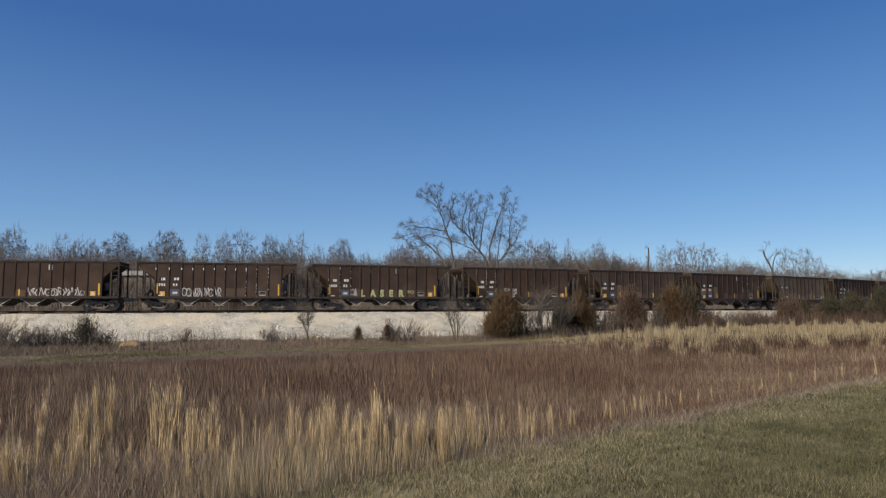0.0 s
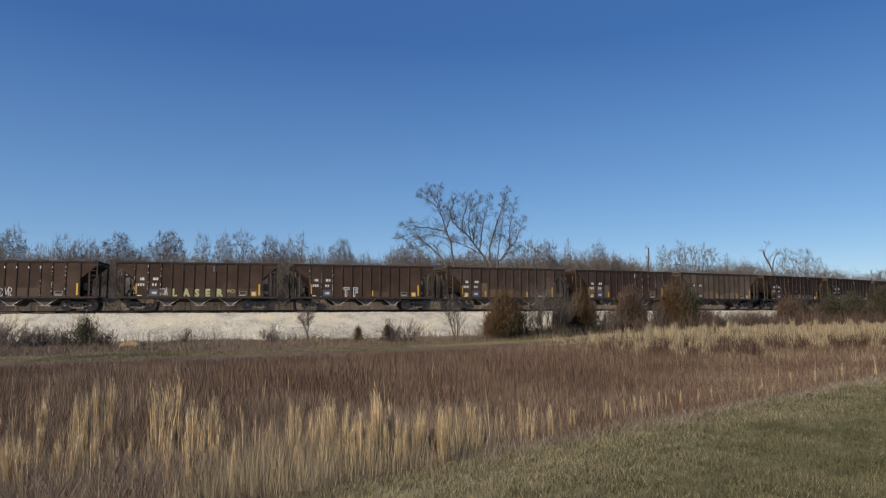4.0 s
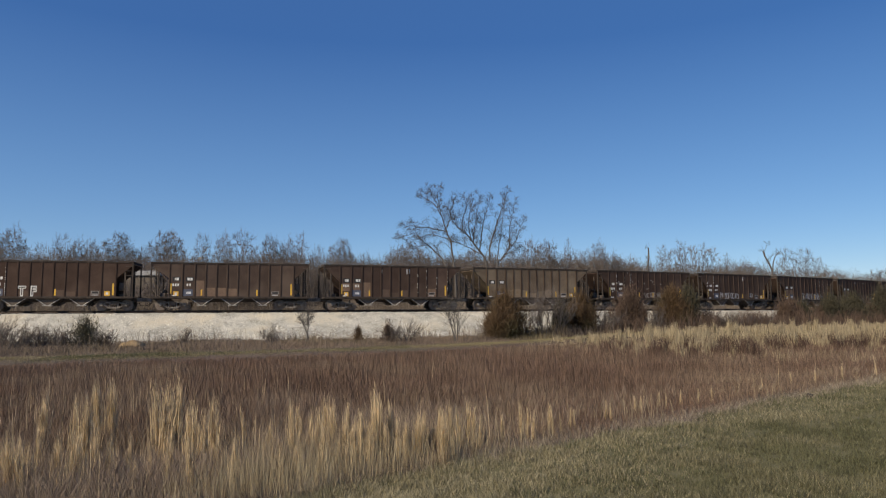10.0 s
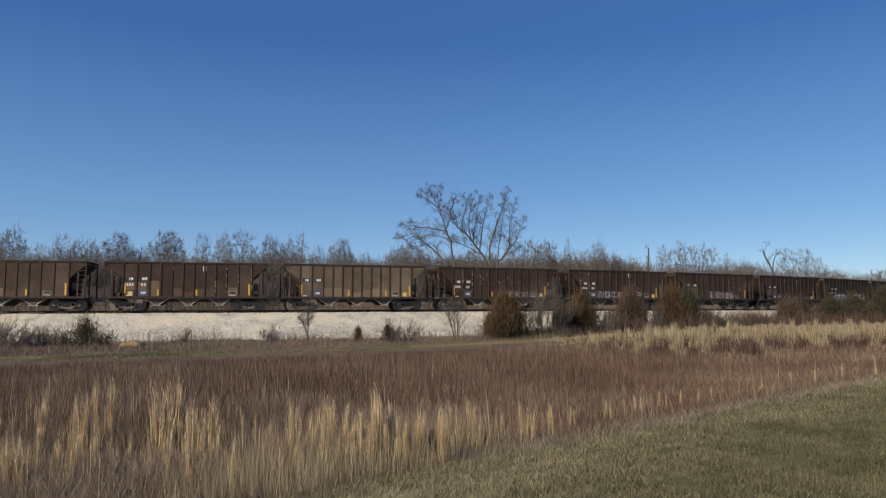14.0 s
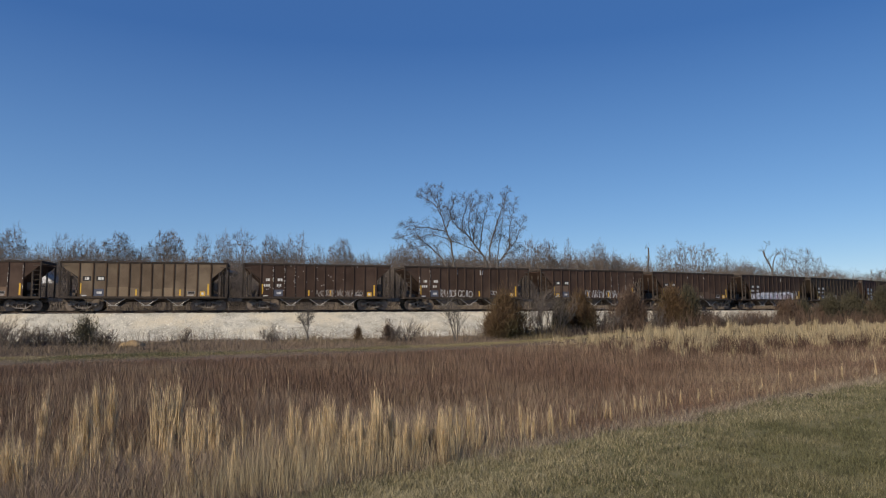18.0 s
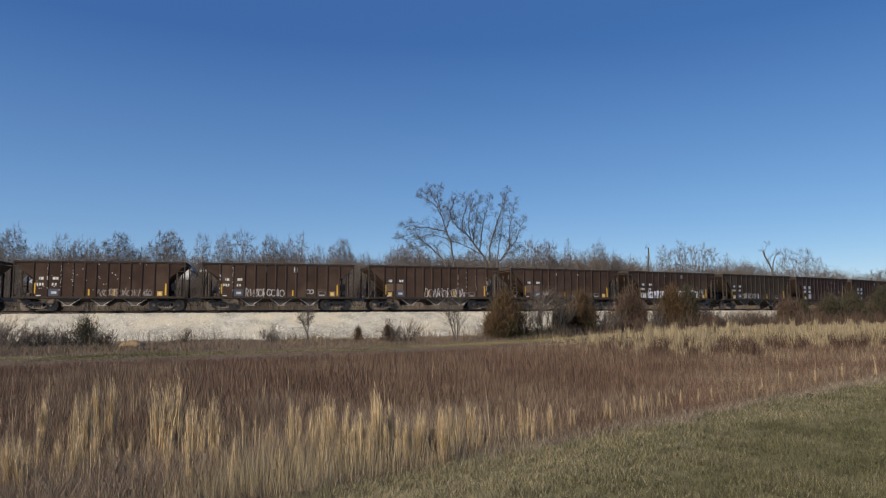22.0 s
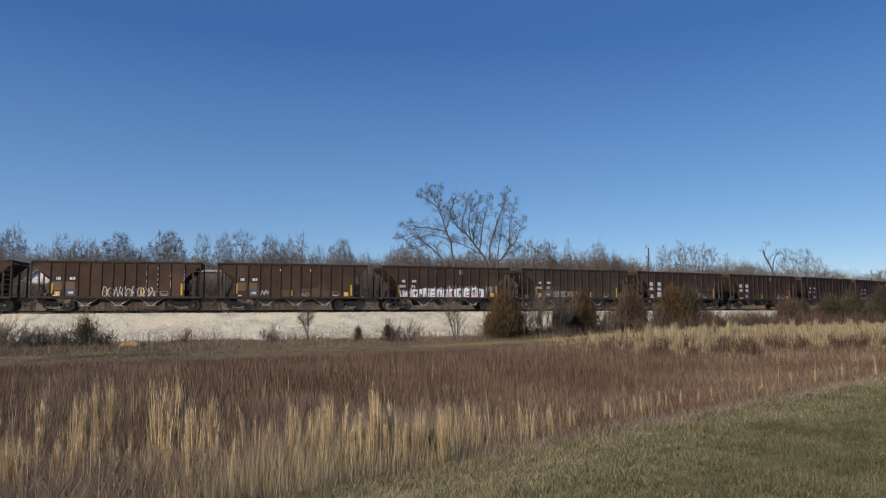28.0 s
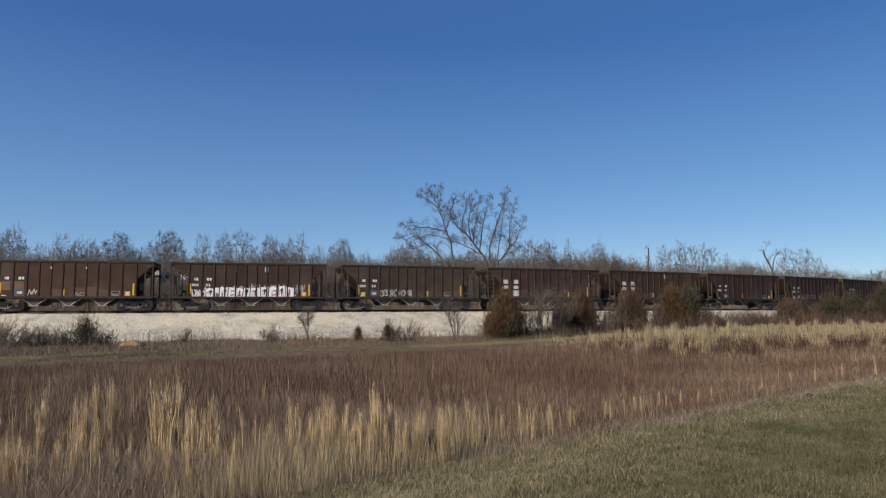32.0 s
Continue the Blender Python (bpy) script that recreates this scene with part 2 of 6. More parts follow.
class Track:
    """The line of the cars' near sides, by its arc: a right-hand start, then one long curve away from the camera."""
    S = np.arange(-260.0, 330.0, 0.5)
    C = np.where((S > -50) & (S < 125), 0.0042447 + 5.317e-6 * S, 0.0)
    H = np.concatenate(([0.0], np.cumsum((C[1:] + C[:-1]) * 0.25)))
    H = H - np.interp(0.0, S, H) + 0.24670
    X = np.concatenate(([0.0], np.cumsum((np.cos(H)[1:] + np.cos(H)[:-1]) * 0.25)))
    Y = np.concatenate(([0.0], np.cumsum((np.sin(H)[1:] + np.sin(H)[:-1]) * 0.25)))
    X = X - np.interp(0.0, S, X) - 23.6526
    Y = Y - np.interp(0.0, S, Y) + 52.6450


def on_track(s, off=0.0):
    """x, y and heading at arc s; off: metres beyond the centre line, away from the camera."""
    h = np.interp(s, Track.S, Track.H)
    x, y = np.interp(s, Track.S, Track.X), np.interp(s, Track.S, Track.Y)
    return x - np.sin(h) * (HALF + off), y + np.cos(h) * (HALF + off), h


def track_gap(x, y):
    """Signed distance from the track's centre line (negative towards the camera)."""
    x, y = np.asarray(x, float), np.asarray(y, float)
    cx, cy, h = on_track(Track.S)
    h = np.interp(x, cx, h)
    d = (y - np.interp(x, cx, cy)) * np.cos(h)
    h = np.interp(x + np.sin(h) * d, cx, Track.H)
    foot = x + np.sin(h) * d
    return -np.sin(h) * (x - foot) + np.cos(h) * (y - np.interp(foot, cx, cy))


def lawn_edge(x):
    return 7.2 + 0.90 * x - 0.0043 * np.clip(x, -10, 30) ** 2


def path_line(x):
    x = np.clip(x, -35, 70)
    cx, cy, _ = on_track(Track.S)
    return np.minimum(41.1 + 0.8 * x + 0.0136 * x * x, np.interp(x, cx, cy) - 14.0)


def wave(x, y, size, seed=0.0):
    """Smooth uneven field of about -1 to 1."""
    x, y = np.asarray(x) / size, np.asarray(y) / size
    return (np.sin(1.7 * x + 0.9 * y + seed) + np.sin(-1.1 * x + 1.9 * y + 2.3 * seed + 1) + np.sin(2.9 * x - 1.3 * y + seed * 1.7 + 4) * 0.6) / 2.3


def russet_patch(x, y):
    """Where dark tufts stand before the pale grass."""
    return (x > 9) & (np.abs(y - (28.5 + 0.55 * x + 2.5 * wave(x, y, 4.0, 5))) < 2.6) & (wave(x, y, 1.5, 3) > 0.1)


def ground_z(x, y):
    x, y = np.asarray(x, float), np.asarray(y, float)
    a = (y - lawn_edge(x)) / 1.4
    b = (path_line(x) - y) / 1.4
    low = -0.5 * smooth(a / 5) * smooth(b / 6)
    z = low - 0.27 * (1 - smooth(b / 6)) * smooth(a / 5)
    z = z + 0.42 * smooth((x - 2) / 20) * (1 - smooth(b / 6)) * smooth(a / 5)
    z = z + 0.03 * wave(x, y, 2.1) * smooth(a / 3) + 0.012 * wave(x, y, 0.9, 2)
    g = track_gap(x, y)
    bed = RAIL_Z - 0.42
    foot = np.where(g < 0, -0.30, 0.25)
    bank = foot + (bed - foot) * smooth(1 - (np.abs(g) - 2.2) / 4.2)
    near = smooth(1 - (np.abs(g) - 6.5) / 2.0)
    beyond = np.where(g > 0, 0.25, z)
    return beyond * (1 - near) + bank * near


# ---- ground, ballast, rails ----
def ground():
    xs = np.concatenate((-np.geomspace(3000, 42, 26), np.arange(-40, 60, 0.8), np.geomspace(61, 3000, 26)))
    ys = np.concatenate((-np.geomspace(3000, 6, 22), np.arange(-5, 40, 0.45), np.arange(40, 112, 0.9), np.geomspace(113, 3500, 26)))
    gx, gy = np.meshgrid(xs, ys)
    z = ground_z(gx, gy)
    v = np.stack((gx, gy, z), -1).reshape(-1, 3)
    nx, ny = len(xs), len(ys)
    i, j = np.meshgrid(np.arange(nx - 1), np.arange(ny - 1))
    k = (j * nx + i).ravel()
    f = np.stack((k, k + 1, k + nx + 1, k + nx), 1)
    me = fast_mesh("ground", v, f, M_SOIL)
    me.materials.append(M_LAWN_GROUND)
    cx, cy = v[f].mean(1)[:, 0], v[f].mean(1)[:, 1]
    lawn = cy < lawn_edge(cx) + 0.1
    me.polygons.foreach_set("material_index", lawn.astype(np.int32))
    me.polygons.foreach_set("use_smooth", np.ones(len(f), bool))
    tagged(new("ground", me), "uneven field soil with mown lawn and a mown strip", "ground", kind="structure")


ground()


def swept(name, s, profile, material, rough=0.0, seed=3):
    """A section (offset, height) drawn along the track."""
    rng = np.random.default_rng(seed)
    p = np.array(profile)
    x, y, h = on_track(s[:, None], p[None, :, 0])
    z = np.broadcast_to(p[None, :, 1], x.shape).copy()
    z += rng.normal(0, 1, z.shape) * rough
    v = np.stack((x, y, z), -1).reshape(-1, 3)
    n, m = len(s), len(p)
    i, j = np.meshgrid(np.arange(n - 1), np.arange(m - 1), indexing="ij")
    k = (i * m + j).ravel()
    return fast_mesh(name, v, np.stack((k, k + m, k + m + 1, k + 1), 1), material)


def ballast():
    side = [(-7.2, -0.55)] + [(-6.6 + 0.18 * i, -0.28 + (RAIL_Z - 0.27 + 0.28) * (i / 23.0)) for i in range(24)]
    prof = side + [(-2.2, RAIL_Z - 0.24), (-1.2, RAIL_Z - 0.23), (0, RAIL_Z - 0.23), (1.2, RAIL_Z - 0.23), (2.4, RAIL_Z - 0.26), (4.2, 1.0), (6.4, 0.2), (6.9, 0.0)]
    me = swept("ballast_bed", np.arange(-75, 150, 0.16), prof, M_BALLAST, 0.022)
    me.polygons.foreach_set("use_smooth", np.ones(len(me.polygons), bool))
    tagged(new("ballast_bed", me), "sloping bank of pale crushed limestone ballast", "ballast", kind="structure")
    # loose stones on the near slope
    rng = np.random.default_rng(9)
    n = 40000
    s, u = rng.uniform(-40, 75, n), rng.uniform(0.0, 1.0, n)
    x, y, _ = on_track(s, -6.5 + 4.2 * u)
    z = -0.26 + (RAIL_Z + 0.0) * u
    r = rng.uniform(0.04, 0.12, n)
    base = np.array([(1, 0, 0), (-0.6, 0.8, 0), (-0.5, -0.9, 0), (0.1, 0.1, 0.9)])
    ang = rng.uniform(0, 6.28, n)
    c, sn = np.cos(ang)[:, None], np.sin(ang)[:, None]
    v = np.stack((base[:, 0] * c - base[:, 1] * sn, base[:, 0] * sn + base[:, 1] * c, np.broadcast_to(base[:, 2], (n, 4))), -1) * r[:, None, None]
    v = v + np.stack((x, y, z), -1)[:, None, :]
    f = np.array([(0, 1, 3), (1, 2, 3), (2, 0, 3)])[None] + 4 * np.arange(n)[:, None, None]
    tagged(new("ballast_stones", fast_mesh("ballast_stones", v.reshape(-1, 3), f.reshape(-1, 3), M_STONE)), "loose pale limestone stones on the bank", "stones", kind="stuff")


ballast()


def rails():
    s = np.arange(-75, 150, 0.5)
    for off in (-0.75, 0.75):
        foot = [(-0.07, -0.17), (-0.07, -0.15), (-0.012, -0.13), (-0.012, -0.04), (-0.036, -0.03), (-0.036, -0.004), (0.036, -0.004), (0.036, -0.03), (0.012, -0.04), (0.012, -0.13), (0.07, -0.15), (0.07, -0.17)]
        me = swept("rail", s, [(off + a, RAIL_Z + b) for a, b in foot], M_RAIL)
        rail = tagged(new("rail", me), "rust-brown steel rail with a worn head", "rail", "running rails", "structure")
        top = swept("railhead", s, [(off - 0.03, RAIL_Z - 0.003), (off - 0.026, RAIL_Z), (off + 0.026, RAIL_Z), (off + 0.03, RAIL_Z - 0.003)], M_RAIL_TOP)
        shared("railhead", top, rail, label="polished steel running surface")
    bed = tagged(new("track_bed"), "row of dark weathered wooden railway ties", "ties", kind="structure")
    me = bpy.data.meshes.new("tie")
    bm = boxes((-0.115, 0.115, -1.3, 1.3, RAIL_Z - 0.36, RAIL_Z - 0.172), bevel=0.012)
    bm.to_mesh(me)
    bm.free()
    me.materials.append(M_TIE)
    for i in range(280):
        s = -42 + i * 0.53
        x, y, h = on_track(s)
        shared("tie", me, bed, pose(float(x), float(y), 0, 0, 0, math.degrees(float(h)) + ((i * 37) % 7 - 3) * 0.25))


rails()


# ---- hopper cars ----
LENGTH, PITCH = 12.2, 13.4
TOP, SILL = 3.79, 0.93
RIBS = [1.40, 2.37, 3.29, 4.11, 4.93, 5.74, 6.55, 7.37, 8.18, 9.00, 9.92, 10.94]
BAYS = [3.82, 6.18, 8.54]
TRUCKS = [1.66, 10.76]
WHEEL_R = 0.43
SIDE = -HALF + 0.045  # face of the near side sheet; the ribs stand proud of it


def lx(v):
    return v - LENGTH / 2


def wheelset_mesh():
    bm = bmesh.new()
    for sgn in (-1, 1):
        y = 0.75 * sgn
        disc(bm, (0, 0), WHEEL_R, y - 0.045, y + 0.045, 24)
        disc(bm, (0, 0), WHEEL_R + 0.03, y - 0.07 * sgn - 0.012, y - 0.07 * sgn + 0.012, 24)
        disc(bm, (0, 0), WHEEL_R * 0.8, y + sgn * 0.046, y + sgn * 0.05, 20)
        disc(bm, (0, 0), 0.13, y + sgn * 0.02, y + sgn * 0.12, 12)
        for k in range(4):
            a = k * math.pi / 2
            disc(bm, (0.22 * math.cos(a), 0.22 * math.sin(a)), 0.05, y + sgn * 0.05, y + sgn * 0.06, 8)
    disc(bm, (0, 0), 0.08, -1.0, 1.0, 10)
    me = bpy.data.meshes.new("wheelset")
    bm.to_mesh(me)
    bm.free()
    me.materials.append(M_WHEEL)
    return me


def side_frame(bm, y0, y1):
    """A three-piece cast side frame with two window openings, in outline."""
    prism(bm, [(-1.04, 0.53), (-0.70, 0.55), (-0.34, 0.70), (0.34, 0.70), (0.70, 0.55), (1.04, 0.53), (1.02, 0.42), (0.74, 0.43), (0.36, 0.59), (-0.36, 0.59), (-0.74, 0.43), (-1.02, 0.42)], y0, y1)
    prism(bm, [(-0.76, 0.46), (-0.66, 0.46), (-0.34, 0.25), (0.34, 0.25), (0.66, 0.46), (0.76, 0.46), (0.38, 0.16), (-0.38, 0.16)], y0, y1)
    for x in (-0.34, 0.26):
        prism(bm, [(x, 0.24), (x + 0.09, 0.24), (x + 0.09, 0.62), (x, 0.62)], y0, y1)


def hopper_prototype():
    car = tagged(new("hopper_car"), category="hopper car", group="hopper cars of the train")
    # near side: a panel between each pair of ribs, and the ribs
    xs = RIBS
    for a, b in zip(xs[:-1], xs[1:]):
        part("side_panel", boxes((lx(a) + 0.004, lx(b) - 0.004, SIDE, SIDE + 0.03, SILL + 0.14, TOP - 0.13)), M_PAINT, car)
    for x in RIBS:
        bm = bmesh.new()
        v = [bm.verts.new((lx(x) + dx, dy, z)) for z in (SILL + 0.08, TOP - 0.12) for dx, dy in ((-0.06, SIDE + 0.002), (-0.038, -HALF + 0.004), (0.038, -HALF + 0.004), (0.06, SIDE + 0.002))]
        for i in range(3):
            bm.faces.new((v[i], v[i + 1], v[i + 5], v[i + 4]))
        bm.faces.new(v[:4][::-1])
        bm.faces.new(v[4:])
        part("side_rib", bm, M_RIB, car)
    # end triangles of the side sheet, above the slope sheets
    for a, b in ((0.06, 1.395), (LENGTH - 0.06, LENGTH - 1.255)):
        bm = prism(bmesh.new(), [(lx(a), TOP - 0.02), (lx(a), TOP - 0.30), (lx(b), TOP - 1.32), (lx(b), TOP - 0.02)], SIDE, SIDE + 0.03)
        bmesh.ops.recalc_face_normals(bm, faces=bm.faces[:])
        part("end_gusset", bm, M_PAINT, car)
        bm = prism(bmesh.new(), [(lx(a), TOP - 0.02), (lx(a), TOP - 0.30), (lx(b), TOP - 1.32), (lx(b), TOP - 0.02)], -SIDE - 0.03, -SIDE)
        bmesh.ops.recalc_face_normals(bm, faces=bm.faces[:])
        part("end_gusset", bm, M_PAINT, car)
    # far side in one sheet with its ribs
    bm = boxes((lx(1.40), lx(10.94), -SIDE - 0.03, -SIDE, SILL + 0.1, TOP - 0.1))
    for x in RIBS:
        box(bm, lx(x) - 0.05, lx(x) + 0.05, -SIDE, HALF, SILL + 0.08, TOP - 0.1)
    part("far_side", bm, M_PAINT, car)
    part("top_chord", boxes((lx(0.0), lx(LENGTH), -HALF, -HALF + 0.13, TOP - 0.13, TOP), (lx(0.0), lx(LENGTH), HALF - 0.13, HALF, TOP - 0.13, TOP), (lx(0.0), lx(0.1), -HALF + 0.13, HALF - 0.13, TOP - 0.2, TOP - 0.01), (lx(LENGTH - 0.1), lx(LENGTH), -HALF + 0.13, HALF - 0.13, TOP - 0.2, TOP - 0.01), bevel=0.012), M_SOOT_SHADE, car)
    part("side_sill", boxes((lx(0.0), lx(LENGTH), -HALF, -HALF + 0.1, SILL - 0.01, SILL + 0.15), (lx(0.0), lx(LENGTH), HALF - 0.1, HALF, SILL - 0.01, SILL + 0.15), bevel=0.012), M_SOOT_SHADE, car)
    for end in (0, 1):
        f = (lambda v: lx(v)) if end == 0 else (lambda v: lx(LENGTH - v))
        bm = prism(bmesh.new(), [(f(0.10), TOP - 0.26), (f(0.10), TOP - 0.31), (f(2.95), SILL - 0.1), (f(3.0), SILL - 0.06)], SIDE + 0.031, -SIDE - 0.031)
        bmesh.ops.recalc_face_normals(bm, faces=bm.faces[:])
        part("slope_sheet", bm, M_PAINT, car)
        # posts coloured dark to carry the shade of the gap between cars
        for y in (-HALF + 0.06, HALF - 0.06):
            bm = bmesh.new()
            box(bm, min(f(0.02), f(0.12)), max(f(0.02), f(0.12)), y - 0.055, y + 0.055, SILL + 0.15, TOP - 0.13)
            part("corner_post", bm, M_SOOT_SHADE, car)
        for y in (-HALF + 0.07, HALF - 0.07):
            bm = boxes((min(f(0.60), f(0.68)), max(f(0.60), f(0.68)), y - 0.045, y + 0.045, SILL + 0.14, TOP - 0.82))
            part("brace_post", bm, M_SOOT_SHADE, car)
        bm = boxes((min(f(0), f(1.25)), max(f(0), f(1.25)), -HALF + 0.1, HALF - 0.1, SILL + 0.02, SILL + 0.1))
        part("end_platform", bm, M_FRAME, car)
        # ladder of the near corner
        bm = bmesh.new()
        bar(bm, (f(0.57), -HALF + 0.03, SILL + 0.15), (f(0.57), -HALF + 0.03, TOP - 0.8), 0.022)
        ladder = part("ladder", bm, M_FRAME, car)
        for k in range(7):
            bm = bar(bmesh.new(), (f(0.12), -HALF + 0.03, 1.25 + k * 0.36), (f(0.58), -HALF + 0.03, 1.25 + k * 0.36), 0.017)
            part("rung", bm, M_FRAME, ladder)
        bm = bmesh.new()
        for y in (-0.55, 0.55):
            bar(bm, (f(0.35), y, SILL + 0.1), (f(0.35), y, TOP - 0.62), 0.05)
        bar(bm, (f(0.35), -0.55, 1.9), (f(0.35), 0.55, 1.9), 0.03)
        part("slope_support", bm, M_FRAME, car)
        bm = bmesh.new()
        box(bm, min(f(-0.02), f(-0.42)), max(f(-0.02), f(-0.42)), -0.13, 0.13, 0.72, 0.98)
        box(bm, min(f(-0.40), f(-0.58)), max(f(-0.40), f(-0.58)), -0.17, 0.15, 0.70, 1.0)
        part("coupler", bm, M_TRUCK, car)
        bm = bmesh.new()
        bar(bm, (f(0.0), 0.32, 0.75), (f(-0.25), 0.34, 0.36), 0.025)
        bar(bm, (f(-0.25), 0.34, 0.36), (f(-0.52), 0.2, 0.42), 0.025)
        part("brake_hose", bm, M_FRAME, car)
    # brake gear on the end that trails to the left
    part("brake_cylinder", boxes((lx(0.72), lx(1.12), -1.15, -0.7, SILL + 0.1, SILL + 0.42), bevel=0.03), M_FRAME, car)
    part("air_reservoir", boxes((lx(0.75), lx(1.05), -0.4, 0.3, SILL + 0.1, SILL + 0.7), bevel=0.03), M_FRAME, car)
    part("brake_valve", boxes((lx(LENGTH - 1.1), lx(LENGTH - 0.72), -1.2, -0.75, 1.55, 2.15), bevel=0.03), M_FRAME, car)
    part("valve_bracket", boxes((lx(LENGTH - 1.08), lx(LENGTH - 0.7), -1.1, -0.4, SILL + 0.1, SILL + 0.36), bevel=0.03), M_FRAME, car)
    part("center_sill", boxes((lx(-0.02), lx(LENGTH + 0.02), -0.22, 0.22, 0.66, 0.92), bevel=0.01), M_FRAME, car)
    for c in BAYS:
        bm = bmesh.new()
        for y0, y1 in ((-1.32, -0.26), (0.26, 1.32)):
            prism(bm, [(lx(c - 0.80), SILL), (lx(c + 0.80), SILL), (lx(c + 0.12), 0.40), (lx(c - 0.12), 0.40)], y0, y1)
        bmesh.ops.recalc_face_normals(bm, faces=bm.faces[:])
        bay = part("hopper_bay", bm, M_FRAME, car)
        # flanges in a pale colour that stands for their sunlit edges
        bm = bmesh.new()
        for a, b in (((c - 0.84, SILL - 0.02), (c - 0.13, 0.42)), ((c + 0.84, SILL - 0.02), (c + 0.13, 0.42)), ((c - 0.27, 0.385), (c + 0.27, 0.385))):
            bar(bm, (lx(a[0]), -1.345, a[1]), (lx(b[0]), -1.345, b[1]), 0.026)
        part("chute_flange", bm, M_CHUTE, bay, "steel flange coloured pale like a sunlit edge")
        for x in (c - 0.34, c + 0.27):
            part("door_lock", boxes((lx(x), lx(x + 0.07), -1.37, -1.3, 0.36, 0.42)), M_CHUTE, bay)
    me = wheelset_mesh()
    for c in TRUCKS:
        truck = new("truck")
        truck.parent = car
        truck.location = (lx(c), 0, 0)
        for y0, y1 in ((-1.12, -0.96), (0.96, 1.12)):
            bm = bmesh.new()
            side_frame(bm, y0, y1)
            bmesh.ops.recalc_face_normals(bm, faces=bm.faces[:])
            part("truck_frame", bm, M_TRUCK, truck)
        part("bolster", boxes((-0.22, 0.22, -1.18, 1.18, 0.42, 0.68), bevel=0.02), M_FRAME, truck)
        for y in (-1.06, 1.06):
            for dx in (-0.15, 0.0, 0.15):
                part("spring", bar(bmesh.new(), (dx, y, 0.26), (dx, y, 0.42), 0.06, 8), M_FRAME, truck)
        for x in (-0.89, 0.89):
            for y in (-1.04, 1.04):
                part("axle_box", disc(bmesh.new(), (x, WHEEL_R + 0.03), 0.125, y - 0.12, y + 0.12, 12), M_TRUCK, truck)
            shared("wheelset", me, truck, pose(x, 0, WHEEL_R))
    return car


def plate(name, x0, x1, z0, z1, material, car, proud=0.004, label=""):
    """A thin painted or stuck-on patch on the near side sheet, from x0 to x1 metres from the car's left end."""
    return part(name, boxes((lx(x0), lx(x1), SIDE - proud, SIDE - proud + 0.0035, z0, z1)), material, car, label)


def stroke(bm, pts, w, y):
    """A flat sprayed line of width w through points (x, z)."""
    for (x0, z0), (x1, z1) in zip(pts[:-1], pts[1:]):
        dx, dz = x1 - x0, z1 - z0
        d = math.hypot(dx, dz) or 1
        px, pz = -dz / d * w / 2, dx / d * w / 2
        ex, ez = dx / d * w * 0.4, dz / d * w * 0.4
        v = [bm.verts.new(p) for p in ((x0 - ex + px, y, z0 - ez + pz), (x0 - ex - px, y, z0 - ez - pz), (x1 + ex - px, y, z1 + ez - pz), (x1 + ex + px, y, z1 + ez + pz))]
        f = bm.faces.new(v)
        f.normal_update()
        if f.normal.y > 0:
            f.normal_flip()


def scribble(car, x0, x1, z0, z1, material, seed, w=0.05, name="graffiti", letters=5, label="sprayed line tag"):
    """A looping tag of the size seen, of no letters."""
    r = random.Random(seed)
    bm = bmesh.new()
    step = (x1 - x0) / letters
    h = z1 - z0
    base = z0
    for i in range(letters):
        cx = x0 + step * (i + 0.5)
        kind = r.randrange(6)
        z0 = base + h * r.uniform(-0.06, 0.08)
        if kind == 0:
            pts = [(cx + step * 0.42 * math.cos(a) * (1.1 + 0.3 * r.uniform(-1, 1)), z0 + h * (0.5 + 0.42 * math.sin(a) + 0.08 * r.uniform(-1, 1))) for a in np.linspace(0.4, 6.4, 12)]
        elif kind == 1:
            pts = [(cx + step * (-0.6 + 0.11 * k) + step * 0.25 * math.sin(k * 1.7), z0 + h * (0.5 + 0.45 * math.sin(k * 0.95 + cx))) for k in range(12)]
        elif kind == 2:
            pts = [(cx + step * r.uniform(-0.5, 0.5), z0 + h * (k % 2) * r.uniform(0.7, 1.0) + h * 0.05) for k in range(6)]
        elif kind == 4:
            pts = [(cx - step * 0.5, z0), (cx - step * r.uniform(0.05, 0.3), z0 + h), (cx + step * 0.25, z0 + h * r.uniform(0.0, 0.2)), (cx + step * 0.55, z0 + h * r.uniform(0.6, 0.9))]
        elif kind == 5:
            pts = [(cx - step * 0.35, z0), (cx - step * 0.3, z0 + h * r.uniform(0.85, 1.1))] + [(cx - step * 0.3 + step * 0.6 * math.sin(a), z0 + h * (0.72 + 0.26 * math.cos(a))) for a in np.linspace(0.1, 2.9, 7)] + [(cx + step * r.uniform(0.2, 0.55), z0 + h * r.uniform(-0.05, 0.1))]
        else:
            pts = [(cx + step * 0.45 * math.cos(a) * (0.7 + 0.1 * a), z0 + h * (0.45 + 0.4 * math.sin(a))) for a in np.linspace(1.0, 8.4, 14)]
        stroke(bm, pts, w, SIDE - 0.007 - 0.0006 * i)
    bmesh.ops.translate(bm, verts=bm.verts[:], vec=(-LENGTH / 2, 0, 0))
    return part(name, bm, material, car, label)


